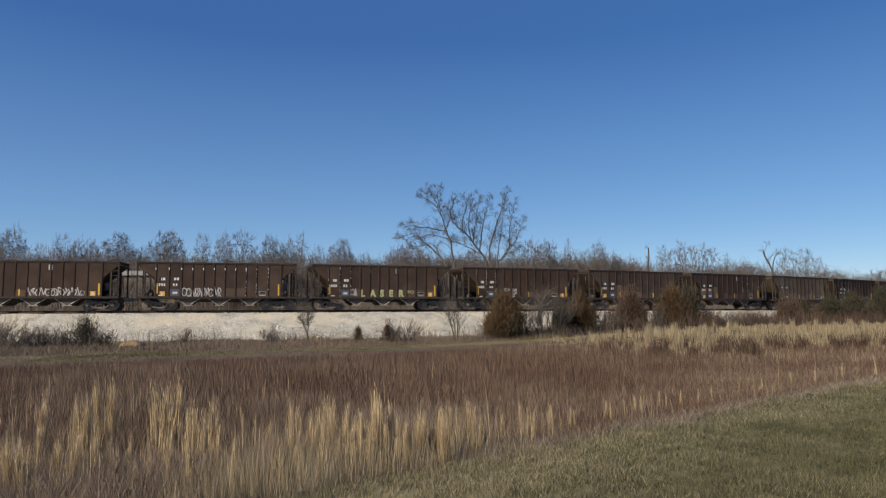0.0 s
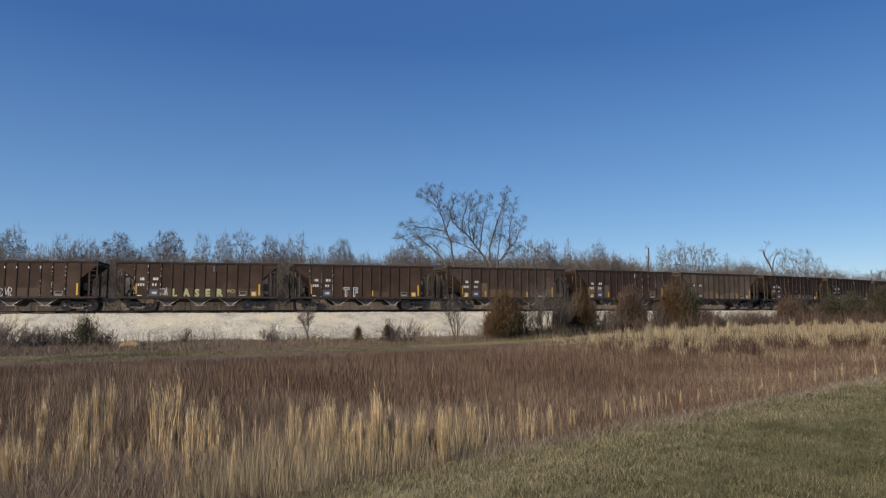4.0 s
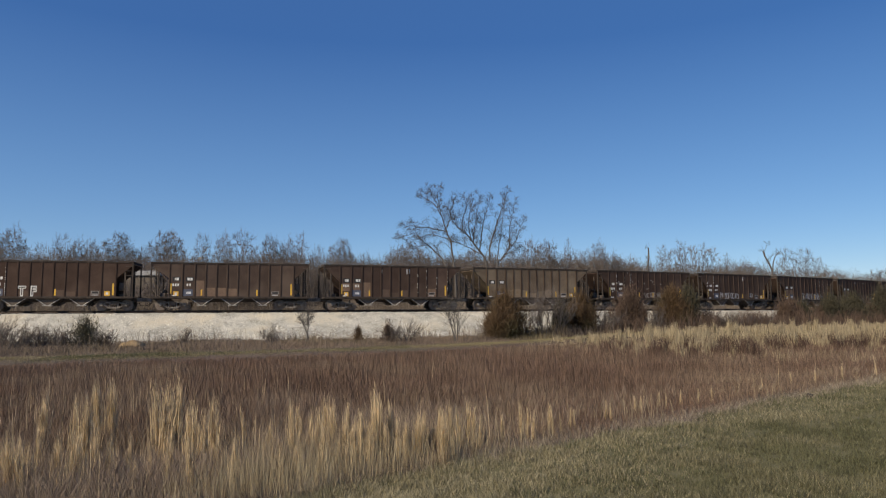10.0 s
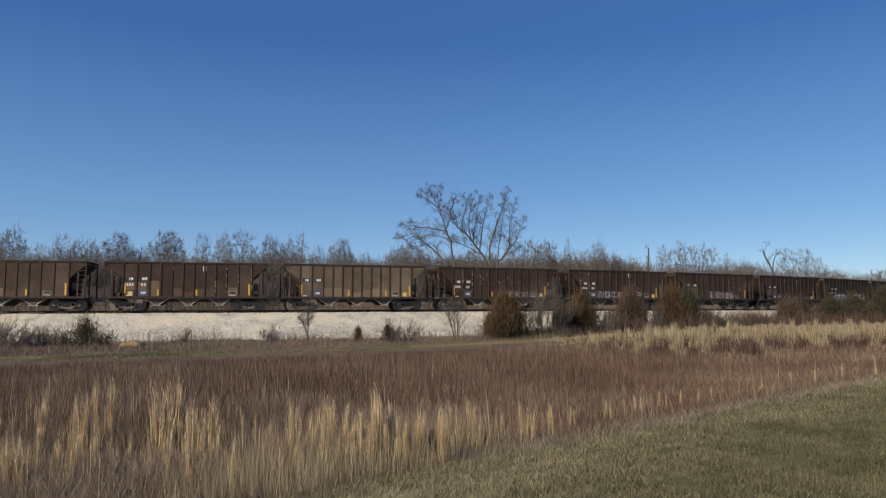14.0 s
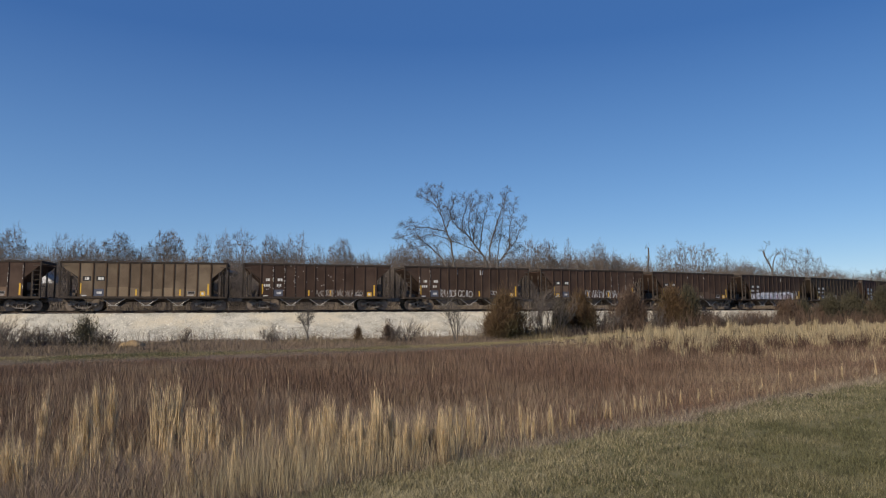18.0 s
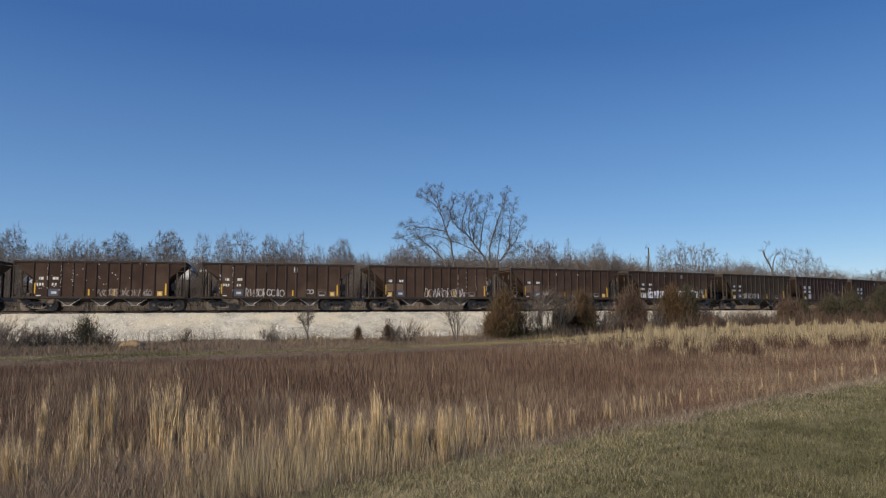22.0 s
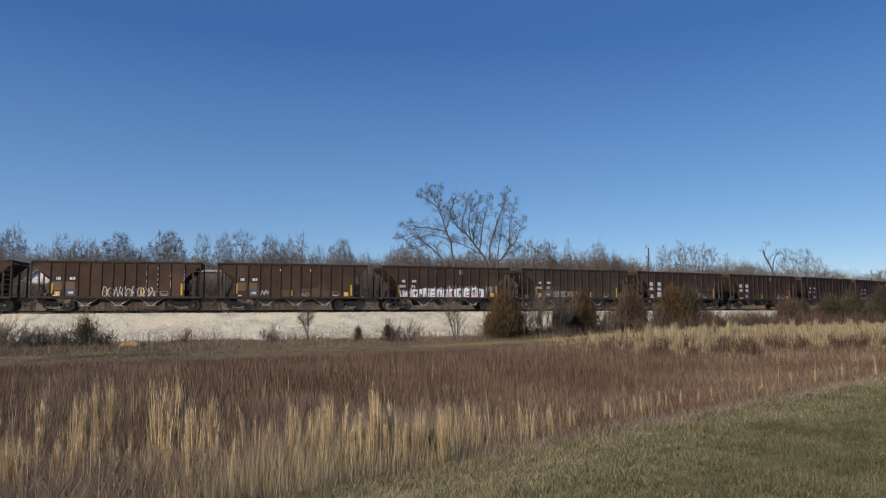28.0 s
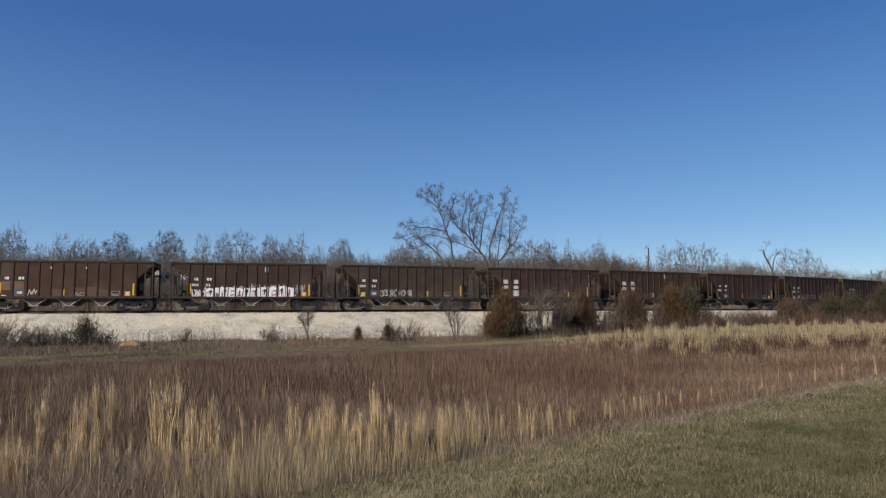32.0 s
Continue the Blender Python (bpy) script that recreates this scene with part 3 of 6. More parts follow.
def letters(car, word, x0, z0, size, stretch, material, proud, label, weight=0.02, name="graffiti"):
    """Sprayed capitals in the built-in font."""
    cu = bpy.data.curves.new("letters", "FONT")
    cu.body, cu.size, cu.offset, cu.space_character = word, size, weight, 1.25
    tmp = bpy.data.objects.new("letters", cu)
    scene.collection.objects.link(tmp)
    bpy.context.view_layer.update()
    me = bpy.data.meshes.new_from_object(tmp.evaluated_get(bpy.context.evaluated_depsgraph_get()))
    bpy.data.objects.remove(tmp)
    me.materials.clear()
    me.materials.append(material)
    return shared(name, me, car, Matrix.Translation((lx(x0), SIDE - proud, z0)) @ Matrix.Rotation(math.pi / 2, 4, "X") @ Matrix.Diagonal((stretch, 1, 1, 1)), label)


def stencils(car, tint_boxes=False, yellow_square="right", mid=(5.55, 8.6), number=True, backing=True):
    """Reporting marks, number and service panels as plain bars; reflector strips."""
    for x in (1.72, 2.68) if backing else ():
        plate("mark_backing", x - 0.08, x + 0.52, 2.27, 2.63, M_BLACK, car, 0.004)
    for x, w in ((1.80, 0.07), (1.91, 0.19), (2.73, 0.19), (2.96, 0.15)):
        plate("reporting_mark", x, x + w, 2.35, 2.56, M_WHITE, car, 0.008)
    if number:
        for x in (1.64, 1.82, 2.0, 2.68, 2.88):
            plate("number_bar", x, x + 0.115, 1.90, 2.10, M_WHITE, car, 0.008)
    if tint_boxes:
        plate("data_panel", 1.5, 2.2, 1.55, 2.2, M_PALE_PANEL, car, 0.0045)
        plate("data_panel", 2.42, 3.1, 1.55, 2.2, M_PALE_PANEL, car, 0.0045)
    plate("service_panel", 2.40, 3.16, 1.12, 1.66, M_BLUE, car, 0.005)
    plate("service_text", 2.66, 3.02, 1.28, 1.46, M_SPRAY_W, car, 0.009)
    plate("load_text", 1.62, 1.95, 1.12, 1.19, M_SPRAY_W, car, 0.009)
    plate("reflector", 1.47, 1.58, 1.30, 2.10, M_YELLOW, car, 0.006)
    plate("reflector", 10.70, 10.82, 1.18, 2.08, M_YELLOW, car, 0.006)
    for x in mid:
        plate("reflector", x, x + 0.11, 1.15, 1.62, M_YELLOW, car, 0.006)
    sx = {"right": 10.15, "left": 1.72, "both": 10.15}[yellow_square]
    plate("yellow_tag", sx, sx + 0.38, 1.12, 1.48, M_YELLOW, car, 0.006)
    plate("tag_text", sx + 0.1, sx + 0.28, 1.2, 1.4, M_SPRAY_W, car, 0.009)
    plate("load_text", 9.22, 9.72, 1.16, 1.21, M_SPRAY_W, car, 0.008)
    plate("inspection_box", 9.20, 9.78, 1.26, 1.50, M_SPRAY_DULL, car, 0.005)
    plate("inspection_box_inner", 9.25, 9.73, 1.30, 1.46, M_BLACK, car, 0.008)


def chips(car, ribs, material, seed, low=1.0, high=3.5, count=14):
    """Flaked paint on ribs: small bright chips."""
    r = random.Random(seed)
    for x in ribs:
        bm = bmesh.new()
        for _ in range(count):
            z, h = r.uniform(low, high), r.uniform(0.03, 0.11)
            cx = lx(x) + r.uniform(-0.025, 0.015)
            box(bm, cx, cx + r.uniform(0.018, 0.035), -HALF + 0.0015, -HALF + 0.0038, z, z + h)
        part("paint_chips", bm, material, car)


def rib_tops(car, ribs):
    """Bright bare ends at the top of ribs."""
    for x in ribs:
        bm = boxes((lx(x) - 0.034, lx(x) + 0.034, -HALF + 0.0005, -HALF + 0.0035, 3.18, 3.34))
        part("bare_rib_end", bm, M_WHITE, car)


def lift_marks(car, xs):
    for x in xs:
        plate("lift_mark", x, x + 0.06, 3.08, 3.5, M_WHITE, car, 0.006)


def throw_up(car):
    """A big white and pink sprayed piece along the lower side: touching letter-like shapes with dark outlines, of no letters."""
    r = random.Random(5)
    # soft overspray round the piece: fine short strokes
    bm = bmesh.new()
    for k in range(150):
        x = r.uniform(2.55, 10.35)
        z = r.uniform(1.55, 1.9) + (0.12 if x > 6.2 else -0.05)
        stroke(bm, [(x, z - 0.3), (x + r.uniform(-0.05, 0.05), z + r.uniform(0, 0.16))], 0.035, SIDE - 0.0062 - 0.00001 * k)
    bmesh.ops.translate(bm, verts=bm.verts[:], vec=(-LENGTH / 2, 0, 0))
    part("graffiti_haze", bm, M_SPRAY_W, car, "thin white overspray")
    widths = (0.62, 0.34, 0.66, 0.58, 0.56, 0.55, 0.82, 0.66, 0.72, 0.60, 0.72)
    x = 2.72
    for i, w in enumerate(widths):
        late = i >= 6
        low, top = 0.97, (1.86 if late else 1.74) + r.uniform(-0.06, 0.12)
        h = top - low
        lean = r.uniform(0.0, 0.10)
        ring = [(0.0, r.uniform(0.85, 1.0)), (0.3, r.uniform(0.95, 1.06)), (0.6, r.uniform(0.9, 1.0)), (1.0, r.uniform(0.9, 1.05)), (1.0, 0.0), (0.5, r.uniform(0.0, 0.05)), (0.0, 0.0)]
        ring = [(x + w * a + lean * b, low + h * b) for a, b in ring]
        bm = bmesh.new()
        f = bm.faces.new([bm.verts.new((a - LENGTH / 2, SIDE - 0.0085 - 0.0008 * i, b)) for a, b in ring])
        f.normal_update()
        if f.normal.y > 0:
            f.normal_flip()
        bmesh.ops.triangulate(bm, faces=bm.faces[:])
        part("graffiti_fill", bm, M_SPRAY_FRESH, car, "white sprayed letter-like shape")
        if late or i == 4:
            bm = bmesh.new()
            for _ in range(3):
                px = x + w * r.uniform(0.15, 0.75)
                stroke(bm, [(px, low + h * 0.08), (px + r.uniform(0, 0.1), low + h * r.uniform(0.4, 0.7))], w * 0.16, 0)
            for n, f in enumerate(bm.faces):
                for v in f.verts:
                    v.co.y = -0.0003 * n
            bmesh.ops.translate(bm, verts=bm.verts[:], vec=(-LENGTH / 2, SIDE - 0.0185, 0))
            part("graffiti_pink", bm, M_SPRAY_PINK, car, "pink sprayed fill")
        # dark lines: the gap after the letter, and what is left open inside it
        lines = [[(1.0, 0.02), (1.0, 0.5), (r.uniform(0.96, 1.04), 1.05)]]
        lines.append(r.choice(([(0.35, 0.0), (0.35, 0.45)], [(0.3, 0.62), (0.62, 0.78), (0.62, 0.55)], [(0.4, 0.25), (0.75, 0.3)], [(0.55, 1.0), (0.5, 0.5)])))
        lines.append(r.choice(([(0.45, 0.62), (0.8, 0.66)], [(0.5, 0.3), (0.5, 0.75)], [(0.7, 0.0), (0.72, 0.4)])))
        bm = bmesh.new()
        for n, line in enumerate(lines):
            stroke(bm, [(x + w * a + lean * b, low + h * b) for a, b in line], 0.06 if n == 0 else 0.075, -0.0006 * n)
        bmesh.ops.translate(bm, verts=bm.verts[:], vec=(-LENGTH / 2, SIDE - 0.0215, 0))
        part("graffiti_line", bm, M_BLACK, car, "dark sprayed outline")
        x += w
    bm = bmesh.new()
    stroke(bm, [(9.45, 1.05), (10.45, 1.0)], 0.10, SIDE - 0.007)
    bmesh.ops.translate(bm, verts=bm.verts[:], vec=(-LENGTH / 2, 0, 0))
    part("graffiti_tail", bm, M_SPRAY_PINK, car, "pale pink sprayed tail")
    scribble(car, 1.62, 2.6, 1.0, 1.62, M_SPRAY_FRESH, 77, 0.075, letters=4)


def dust(car, seed, share, top=1.62):
    """Dust stains over the lower part of some panels."""
    r = random.Random(seed)
    for a, b in zip(RIBS[:-1], RIBS[1:]):
        if r.random() < share and a > 3:
            plate("dust_stain", a + 0.065, b - 0.065, 1.085, top + r.uniform(-0.25, 0.2), M_DUST, car, 0.0025).color = car.children[0].color


MID_REFLECTORS = {-2: (5.2,), -1: (), 0: (), 1: (6.65,), 2: (3.75, 8.0), 3: (3.85, 6.7), 4: (5.4, 8.6), 5: (5.2, 7.0), 6: (7.05,), 7: (5.3, 7.75), 8: (5.8,), 9: ()}
CAR_TINTS = {-2: (0.95, 0.95, 0.95), -1: (1.0, 1.0, 1.0), 0: (0.95, 0.93, 0.92), 1: (0.92, 0.88, 0.86), 2: (1.12, 1.15, 1.15), 3: (0.95, 0.93, 0.93), 4: (2.1, 2.3, 2.05), 5: (0.9, 0.86, 0.85), 6: (1.0, 0.97, 0.95), 7: (1.06, 1.0, 0.97), 8: (1.05, 0.98, 0.95), 9: (0.92, 0.9, 0.9)}
LABELS = {-2: "brown hopper car with a thin white looping tag", -1: "brown hopper car with white bubble graffiti and bright rib tops",
          0: "dark brown hopper car with pale lime sprayed capitals", 1: "dark brown hopper car with two white outlined letters",
          2: "brown hopper car with pale ribs and dusty panels", 3: "dark brown hopper car with faint stencils, no graffiti",
          4: "light tan-brown weathered hopper car without graffiti", 5: "dark brown hopper car with faint broken graffiti",
          6: "brown hopper car with a white looping tag", 7: "brown hopper car with pale panels and thin white tag",
          8: "brown hopper car with pale data panel, faded small tags", 9: "dark brown hopper car with large white and pink graffiti",
          10: "brown hopper car with small white looping tag", 11: "dark brown hopper car with bright white stencil patches", 12: "dark brown hopper car with bright white stencil patches"}


def spray_fill(car, x0, x1, z0, z1, seed):
    """Thin dull overspray behind a tag."""
    r = random.Random(seed)
    bm = bmesh.new()
    for k in range(int((x1 - x0) / 0.3)):
        a = x0 + k * 0.3 + r.uniform(0, 0.2)
        stroke(bm, [(a, r.uniform(z0, z0 + 0.2)), (a + r.uniform(-0.1, 0.25), r.uniform(z1 - 0.3, z1))], 0.035, SIDE - 0.0055 - 0.00005 * k)
    bmesh.ops.translate(bm, verts=bm.verts[:], vec=(-LENGTH / 2, 0, 0))
    part("graffiti_haze", bm, M_SPRAY_DULL, car, "dull overspray strokes")


def train():
    proto = hopper_prototype()
    cars = {}
    for i in range(-2, 19):
        cars[i] = proto if i == -2 else copy_thing(proto, Matrix())
    r = random.Random(21)
    for i, car in cars.items():
        t = CAR_TINTS.get(i) or tuple(r.uniform(0.9, 1.1) * k for k in (1, 0.98, 0.97))
        for o in car.children_recursive:
            o.color = (*t, 1) if i != 4 or not o.name.startswith("side_rib") else (1.15, 1.1, 0.95, 1)
        tagged(car, LABELS.get(i, "weathered dark brown steel hopper car with white stencils"))
        stencils(car, tint_boxes=i in (7, 8, 3), number=i not in (4, 7, 8), backing=i not in (0, 1, 5, 6), yellow_square="left" if i in (-1, 2, 3, 7, 10, 11, 14) else "right", mid=MID_REFLECTORS.get(i, [(5.55, 8.6), (5.6,), (3.6, 7.6), (8.55,)][i % 4]))
        dust(car, 60 + i, {4: 1.0, 2: 0.0, 3: 0.3}.get(i, 0.4))
        if i % 3 == 0:
            lift_marks(car, (4.95, 7.2, 7.42))
    # what sets single cars apart
    scribble(cars[-2], 5.8, 9.5, 1.12, 1.75, M_SPRAY_W, 3, 0.05, letters=9)
    lift_marks(cars[-2], (7.2, 7.42))
    scribble(cars[-1], 3.35, 6.35, 1.05, 1.82, M_SPRAY_W, 11, 0.055, letters=9)
    rib_tops(cars[-1], RIBS[:9])
    chips(cars[-1], RIBS[8:11], M_WHITE, 4)
    for ch, x in zip("LASER", (4.16, 4.98, 5.84, 6.62, 7.48)):
        letters(cars[0], ch, x, 1.10, 0.80, 0.86, M_SPRAY_LIME, 0.0095, "pale lime sprayed capital letter", 0.05)
    scribble(cars[0], 8.28, 8.85, 1.4, 1.68, M_SPRAY_LIME, 8, 0.05, letters=2)
    scribble(cars[0], 3.35, 3.85, 1.2, 1.8, M_SPRAY_W, 9, 0.05, letters=2)
    lift_marks(cars[0], (4.95, 7.2, 7.42))
    chips(cars[0], RIBS[0:3], M_WHITE, 14)
    for ch, x in zip("TF", (4.18, 5.02)):
        letters(cars[1], ch, x, 1.15, 0.98, 0.86, M_WHITE, 0.0085, "white outlined capital letter", 0.06)
        letters(cars[1], ch, x + 0.02, 1.17, 0.94, 0.85, M_BLACK, 0.0115, "dark inside of the letter", 0.0, "graffiti_core")
    chips(cars[1], RIBS[0:3], M_WHITE, 15)
    for a, b, z in ((3.3, 4.0, 2.35), (4.13, 4.84, 1.78), (4.96, 5.67, 1.78), (5.8, 6.5, 1.72)):
        plate("dusty_patch", a, b, 1.1, z, M_PALE_PANEL, cars[2], 0.003)
    for a, b, z in ((3.3, 4.0, 2.3), (9.1, 9.92, 1.8)):
        plate("dusty_patch", a, b, 1.1, z, M_PALE_PANEL, cars[3], 0.003)
    chips(cars[3], RIBS[8:12], M_WHITE, 16, 1.4, 3.4, 10)
    scribble(cars[5], 5.9, 9.6, 1.1, 1.66, M_SPRAY_DULL, 18, 0.05, letters=9)
    chips(cars[5], RIBS[1:4], M_WHITE, 17, 1.6, 3.5, 12)
    rr = random.Random(71)
    for _ in range(34):
        x, z = rr.uniform(1.5, 10.4), rr.uniform(1.2, 3.6)
        plate("paint_fleck", x, x + rr.uniform(0.03, 0.07), z, z + rr.uniform(0.03, 0.09), M_SPRAY_W, cars[5], 0.006)
    scribble(cars[6], 3.35, 6.4, 1.08, 1.76, M_SPRAY_W, 19, 0.05, letters=9)
    scribble(cars[6], 8.2, 8.8, 1.3, 1.7, M_SPRAY_W, 25, 0.06, letters=2)
    chips(cars[6], RIBS[0:2], M_WHITE, 18, 1.2, 3.5, 18)
    scribble(cars[7], 5.0, 8.8, 1.0, 1.85, M_SPRAY_W, 31, 0.045, letters=9)
    chips(cars[7], RIBS[8:12], M_WHITE, 19, 1.4, 3.4, 12)
    scribble(cars[8], 3.4, 4.0, 1.2, 1.6, M_SPRAY_W, 33, 0.05, letters=2)
    scribble(cars[8], 6.6, 7.3, 1.1, 1.4, M_SPRAY_DULL, 35, 0.07, letters=2)
    rib_tops(cars[8], (4.93, 7.37))
    chips(cars[11], RIBS[8:12], M_WHITE, 20, 1.4, 3.4, 10)
    throw_up(cars[9])
    scribble(cars[10], 3.35, 6.2, 1.1, 1.7, M_SPRAY_W, 41, 0.05, letters=9)
    for i in (11, 12):
        for x in (1.58, 2.66):
            for z0, z1 in ((2.30, 2.70), (1.84, 2.16)):
                plate("white_patch", x + 0.06, x + 0.5, z0 + 0.03, z1, M_WHITE, cars[i], 0.0125)
        plate("load_text", 1.62, 2.15, 1.12, 1.22, M_WHITE, cars[i], 0.0125)
    plate("white_patch", 2.66, 3.2, 1.2, 1.72, M_WHITE, cars[11], 0.0125)
    scribble(cars[12], 8.2, 9.0, 1.1, 1.35, M_SPRAY_W, 43, 0.05, letters=3)
    scribble(cars[14], 3.4, 6.6, 1.1, 1.7, M_SPRAY_DULL, 47, 0.05, letters=9)
    for i, x0, x1 in ((-2, 5.9, 9.4), (-1, 3.4, 6.3), (6, 3.4, 6.3), (7, 5.1, 8.7), (10, 3.4, 6.1)):
        spray_fill(cars[i], x0, x1, 1.12, 1.7, 90 + i)
    return cars


CARS = train()


# ---- trees ----
class Wood:
    """Collects tapering tubes of four-cornered faces."""

    def __init__(self):
        self.v, self.f, self.n, self.fine = [], [], 0, []

    def tube(self, pts, radii, sides=3):
        pts = np.asarray(pts, float)
        d = np.gradient(pts, axis=0)
        d /= np.linalg.norm(d, axis=1)[:, None] + 1e-9
        ref = np.array((1.0, 0, 0)) if abs(d[0][0]) < 0.8 else np.array((0, 1.0, 0))
        u = np.cross(d, ref)
        u /= np.linalg.norm(u, axis=1)[:, None] + 1e-9
        w = np.cross(d, u)
        a = np.arange(sides) * 2 * math.pi / sides
        r = np.asarray(radii)[:, None, None]
        ring = pts[:, None, :] + r * (np.cos(a)[None, :, None] * u[:, None, :] + np.sin(a)[None, :, None] * w[:, None, :])
        m = len(pts)
        self.v.append(ring.reshape(-1, 3))
        i, j = np.meshgrid(np.arange(m - 1), np.arange(sides), indexing="ij")
        p, q = (i * sides + j).ravel(), (i * sides + (j + 1) % sides).ravel()
        self.f.append(np.stack((p, q, q + sides, p + sides), 1) + self.n)
        self.n += m * sides

    def twigs(self, start, end, r0, r1):
        """Many straight thin twigs at once."""
        k = len(start)
        self.fine.append(np.concatenate((start, end, np.full((k, 1), r0), np.full((k, 1), r1)), 1))

    def mesh(self, name, material):
        if self.fine:
            t = np.concatenate(self.fine)
            a, b = t[:, :3], t[:, 3:6]
            d = b - a
            d /= np.linalg.norm(d, axis=1)[:, None] + 1e-9
            u = np.cross(d, np.where(np.abs(d[:, :1]) < 0.8, np.array([[1.0, 0, 0]]), np.array([[0, 1.0, 0]])))
            u /= np.linalg.norm(u, axis=1)[:, None] + 1e-9
            w = np.cross(d, u)
            ring = [math.cos(q) * u + math.sin(q) * w for q in (0.0, 2.094, 4.189)]
            v = np.stack([a + c * t[:, 6:7] for c in ring] + [b + c * t[:, 7:8] for c in ring], 1)
            f = np.array([(0, 1, 4, 3), (1, 2, 5, 4), (2, 0, 3, 5)])[None] + 6 * np.arange(len(t))[:, None, None] + self.n
            self.v.append(v.reshape(-1, 3))
            self.f.append(f.reshape(-1, 4))
            self.n += 6 * len(t)
        return fast_mesh(name, np.concatenate(self.v), np.concatenate(self.f), material)


def unit(v):
    return v / (np.linalg.norm(v) + 1e-9)


def grow(rng, thick, thin, p, d, length, r, level, levels, kids, lift=0.25, wild=0.35, twig=0.012):
    """One branch and, along it, its own branches."""
    n = 5 if level == 0 else 4 if level == 1 else 3
    pts, dirs = [np.array(p, float)], []
    d = unit(np.array(d, float))
    for k in range(n):
        d = unit(d + rng.normal(0, wild * 0.35, 3) + np.array((0, 0, lift * 0.3)))
        dirs.append(d)
        pts.append(pts[-1] + d * length / n)
    end = max(twig * 0.6, r * (0.35 if level < levels - 1 else 0.4))
    radii = np.linspace(r, end, n + 1)
    (thick if level <= 1 else thin).tube(pts, radii, 6 if level == 0 else 4 if level == 1 else 3)
    if level >= levels:
        return
    lo = 0.2 if level == 0 else 0.25
    if level + 1 >= levels:
        k = kids[level]
        u = lo + (1 - lo) * rng.uniform(0, 1, k)
        i = np.minimum((u * n).astype(int), n - 1)
        pp, dd = np.array(pts), np.array(dirs)
        start = pp[i] + (pp[i + 1] - pp[i]) * (u * n - i)[:, None]
        side = np.cross(dd[i], rng.normal(0, 1, (k, 3)))
        side /= np.linalg.norm(side, axis=1)[:, None] + 1e-9
        ang = rng.uniform(0.3, 0.75, (k, 1))
        way = dd[i] * np.cos(ang) + side * np.sin(ang) + np.array((0, 0, lift * 0.3))
        thin.twigs(start, start + way * length * rng.uniform(0.35, 0.7, (k, 1)), twig * 0.75, twig * 0.35)
        return
    for c in range(kids[level]):
        u = lo + (1 - lo) * (c + rng.uniform(0.1, 0.9)) / kids[level]
        k = min(int(u * n), n - 1)
        start = pts[k] + (pts[k + 1] - pts[k]) * (u * n - k)
        side = unit(np.cross(dirs[k], rng.normal(0, 1, 3)))
        ang = rng.uniform(0.4, 0.8) if level == 0 else rng.uniform(0.3, 0.68)
        dd = dirs[k] * math.cos(ang) + side * math.sin(ang)
        grow(rng, thick, thin, start, dd, length * rng.uniform(0.38, 0.62) * (1.15 - 0.45 * u), max(twig, radii[k] * rng.uniform(0.42, 0.6)), level + 1, levels, kids, lift, wild, twig)


def tree_object(name, thick, thin, label, category, group, bark, twigs):
    tree = tagged(new(name), label, category, group)
    shared("trunk", thick.mesh("trunk", bark), tree)
    shared("crown", thin.mesh("crown", twigs), tree)
    return tree


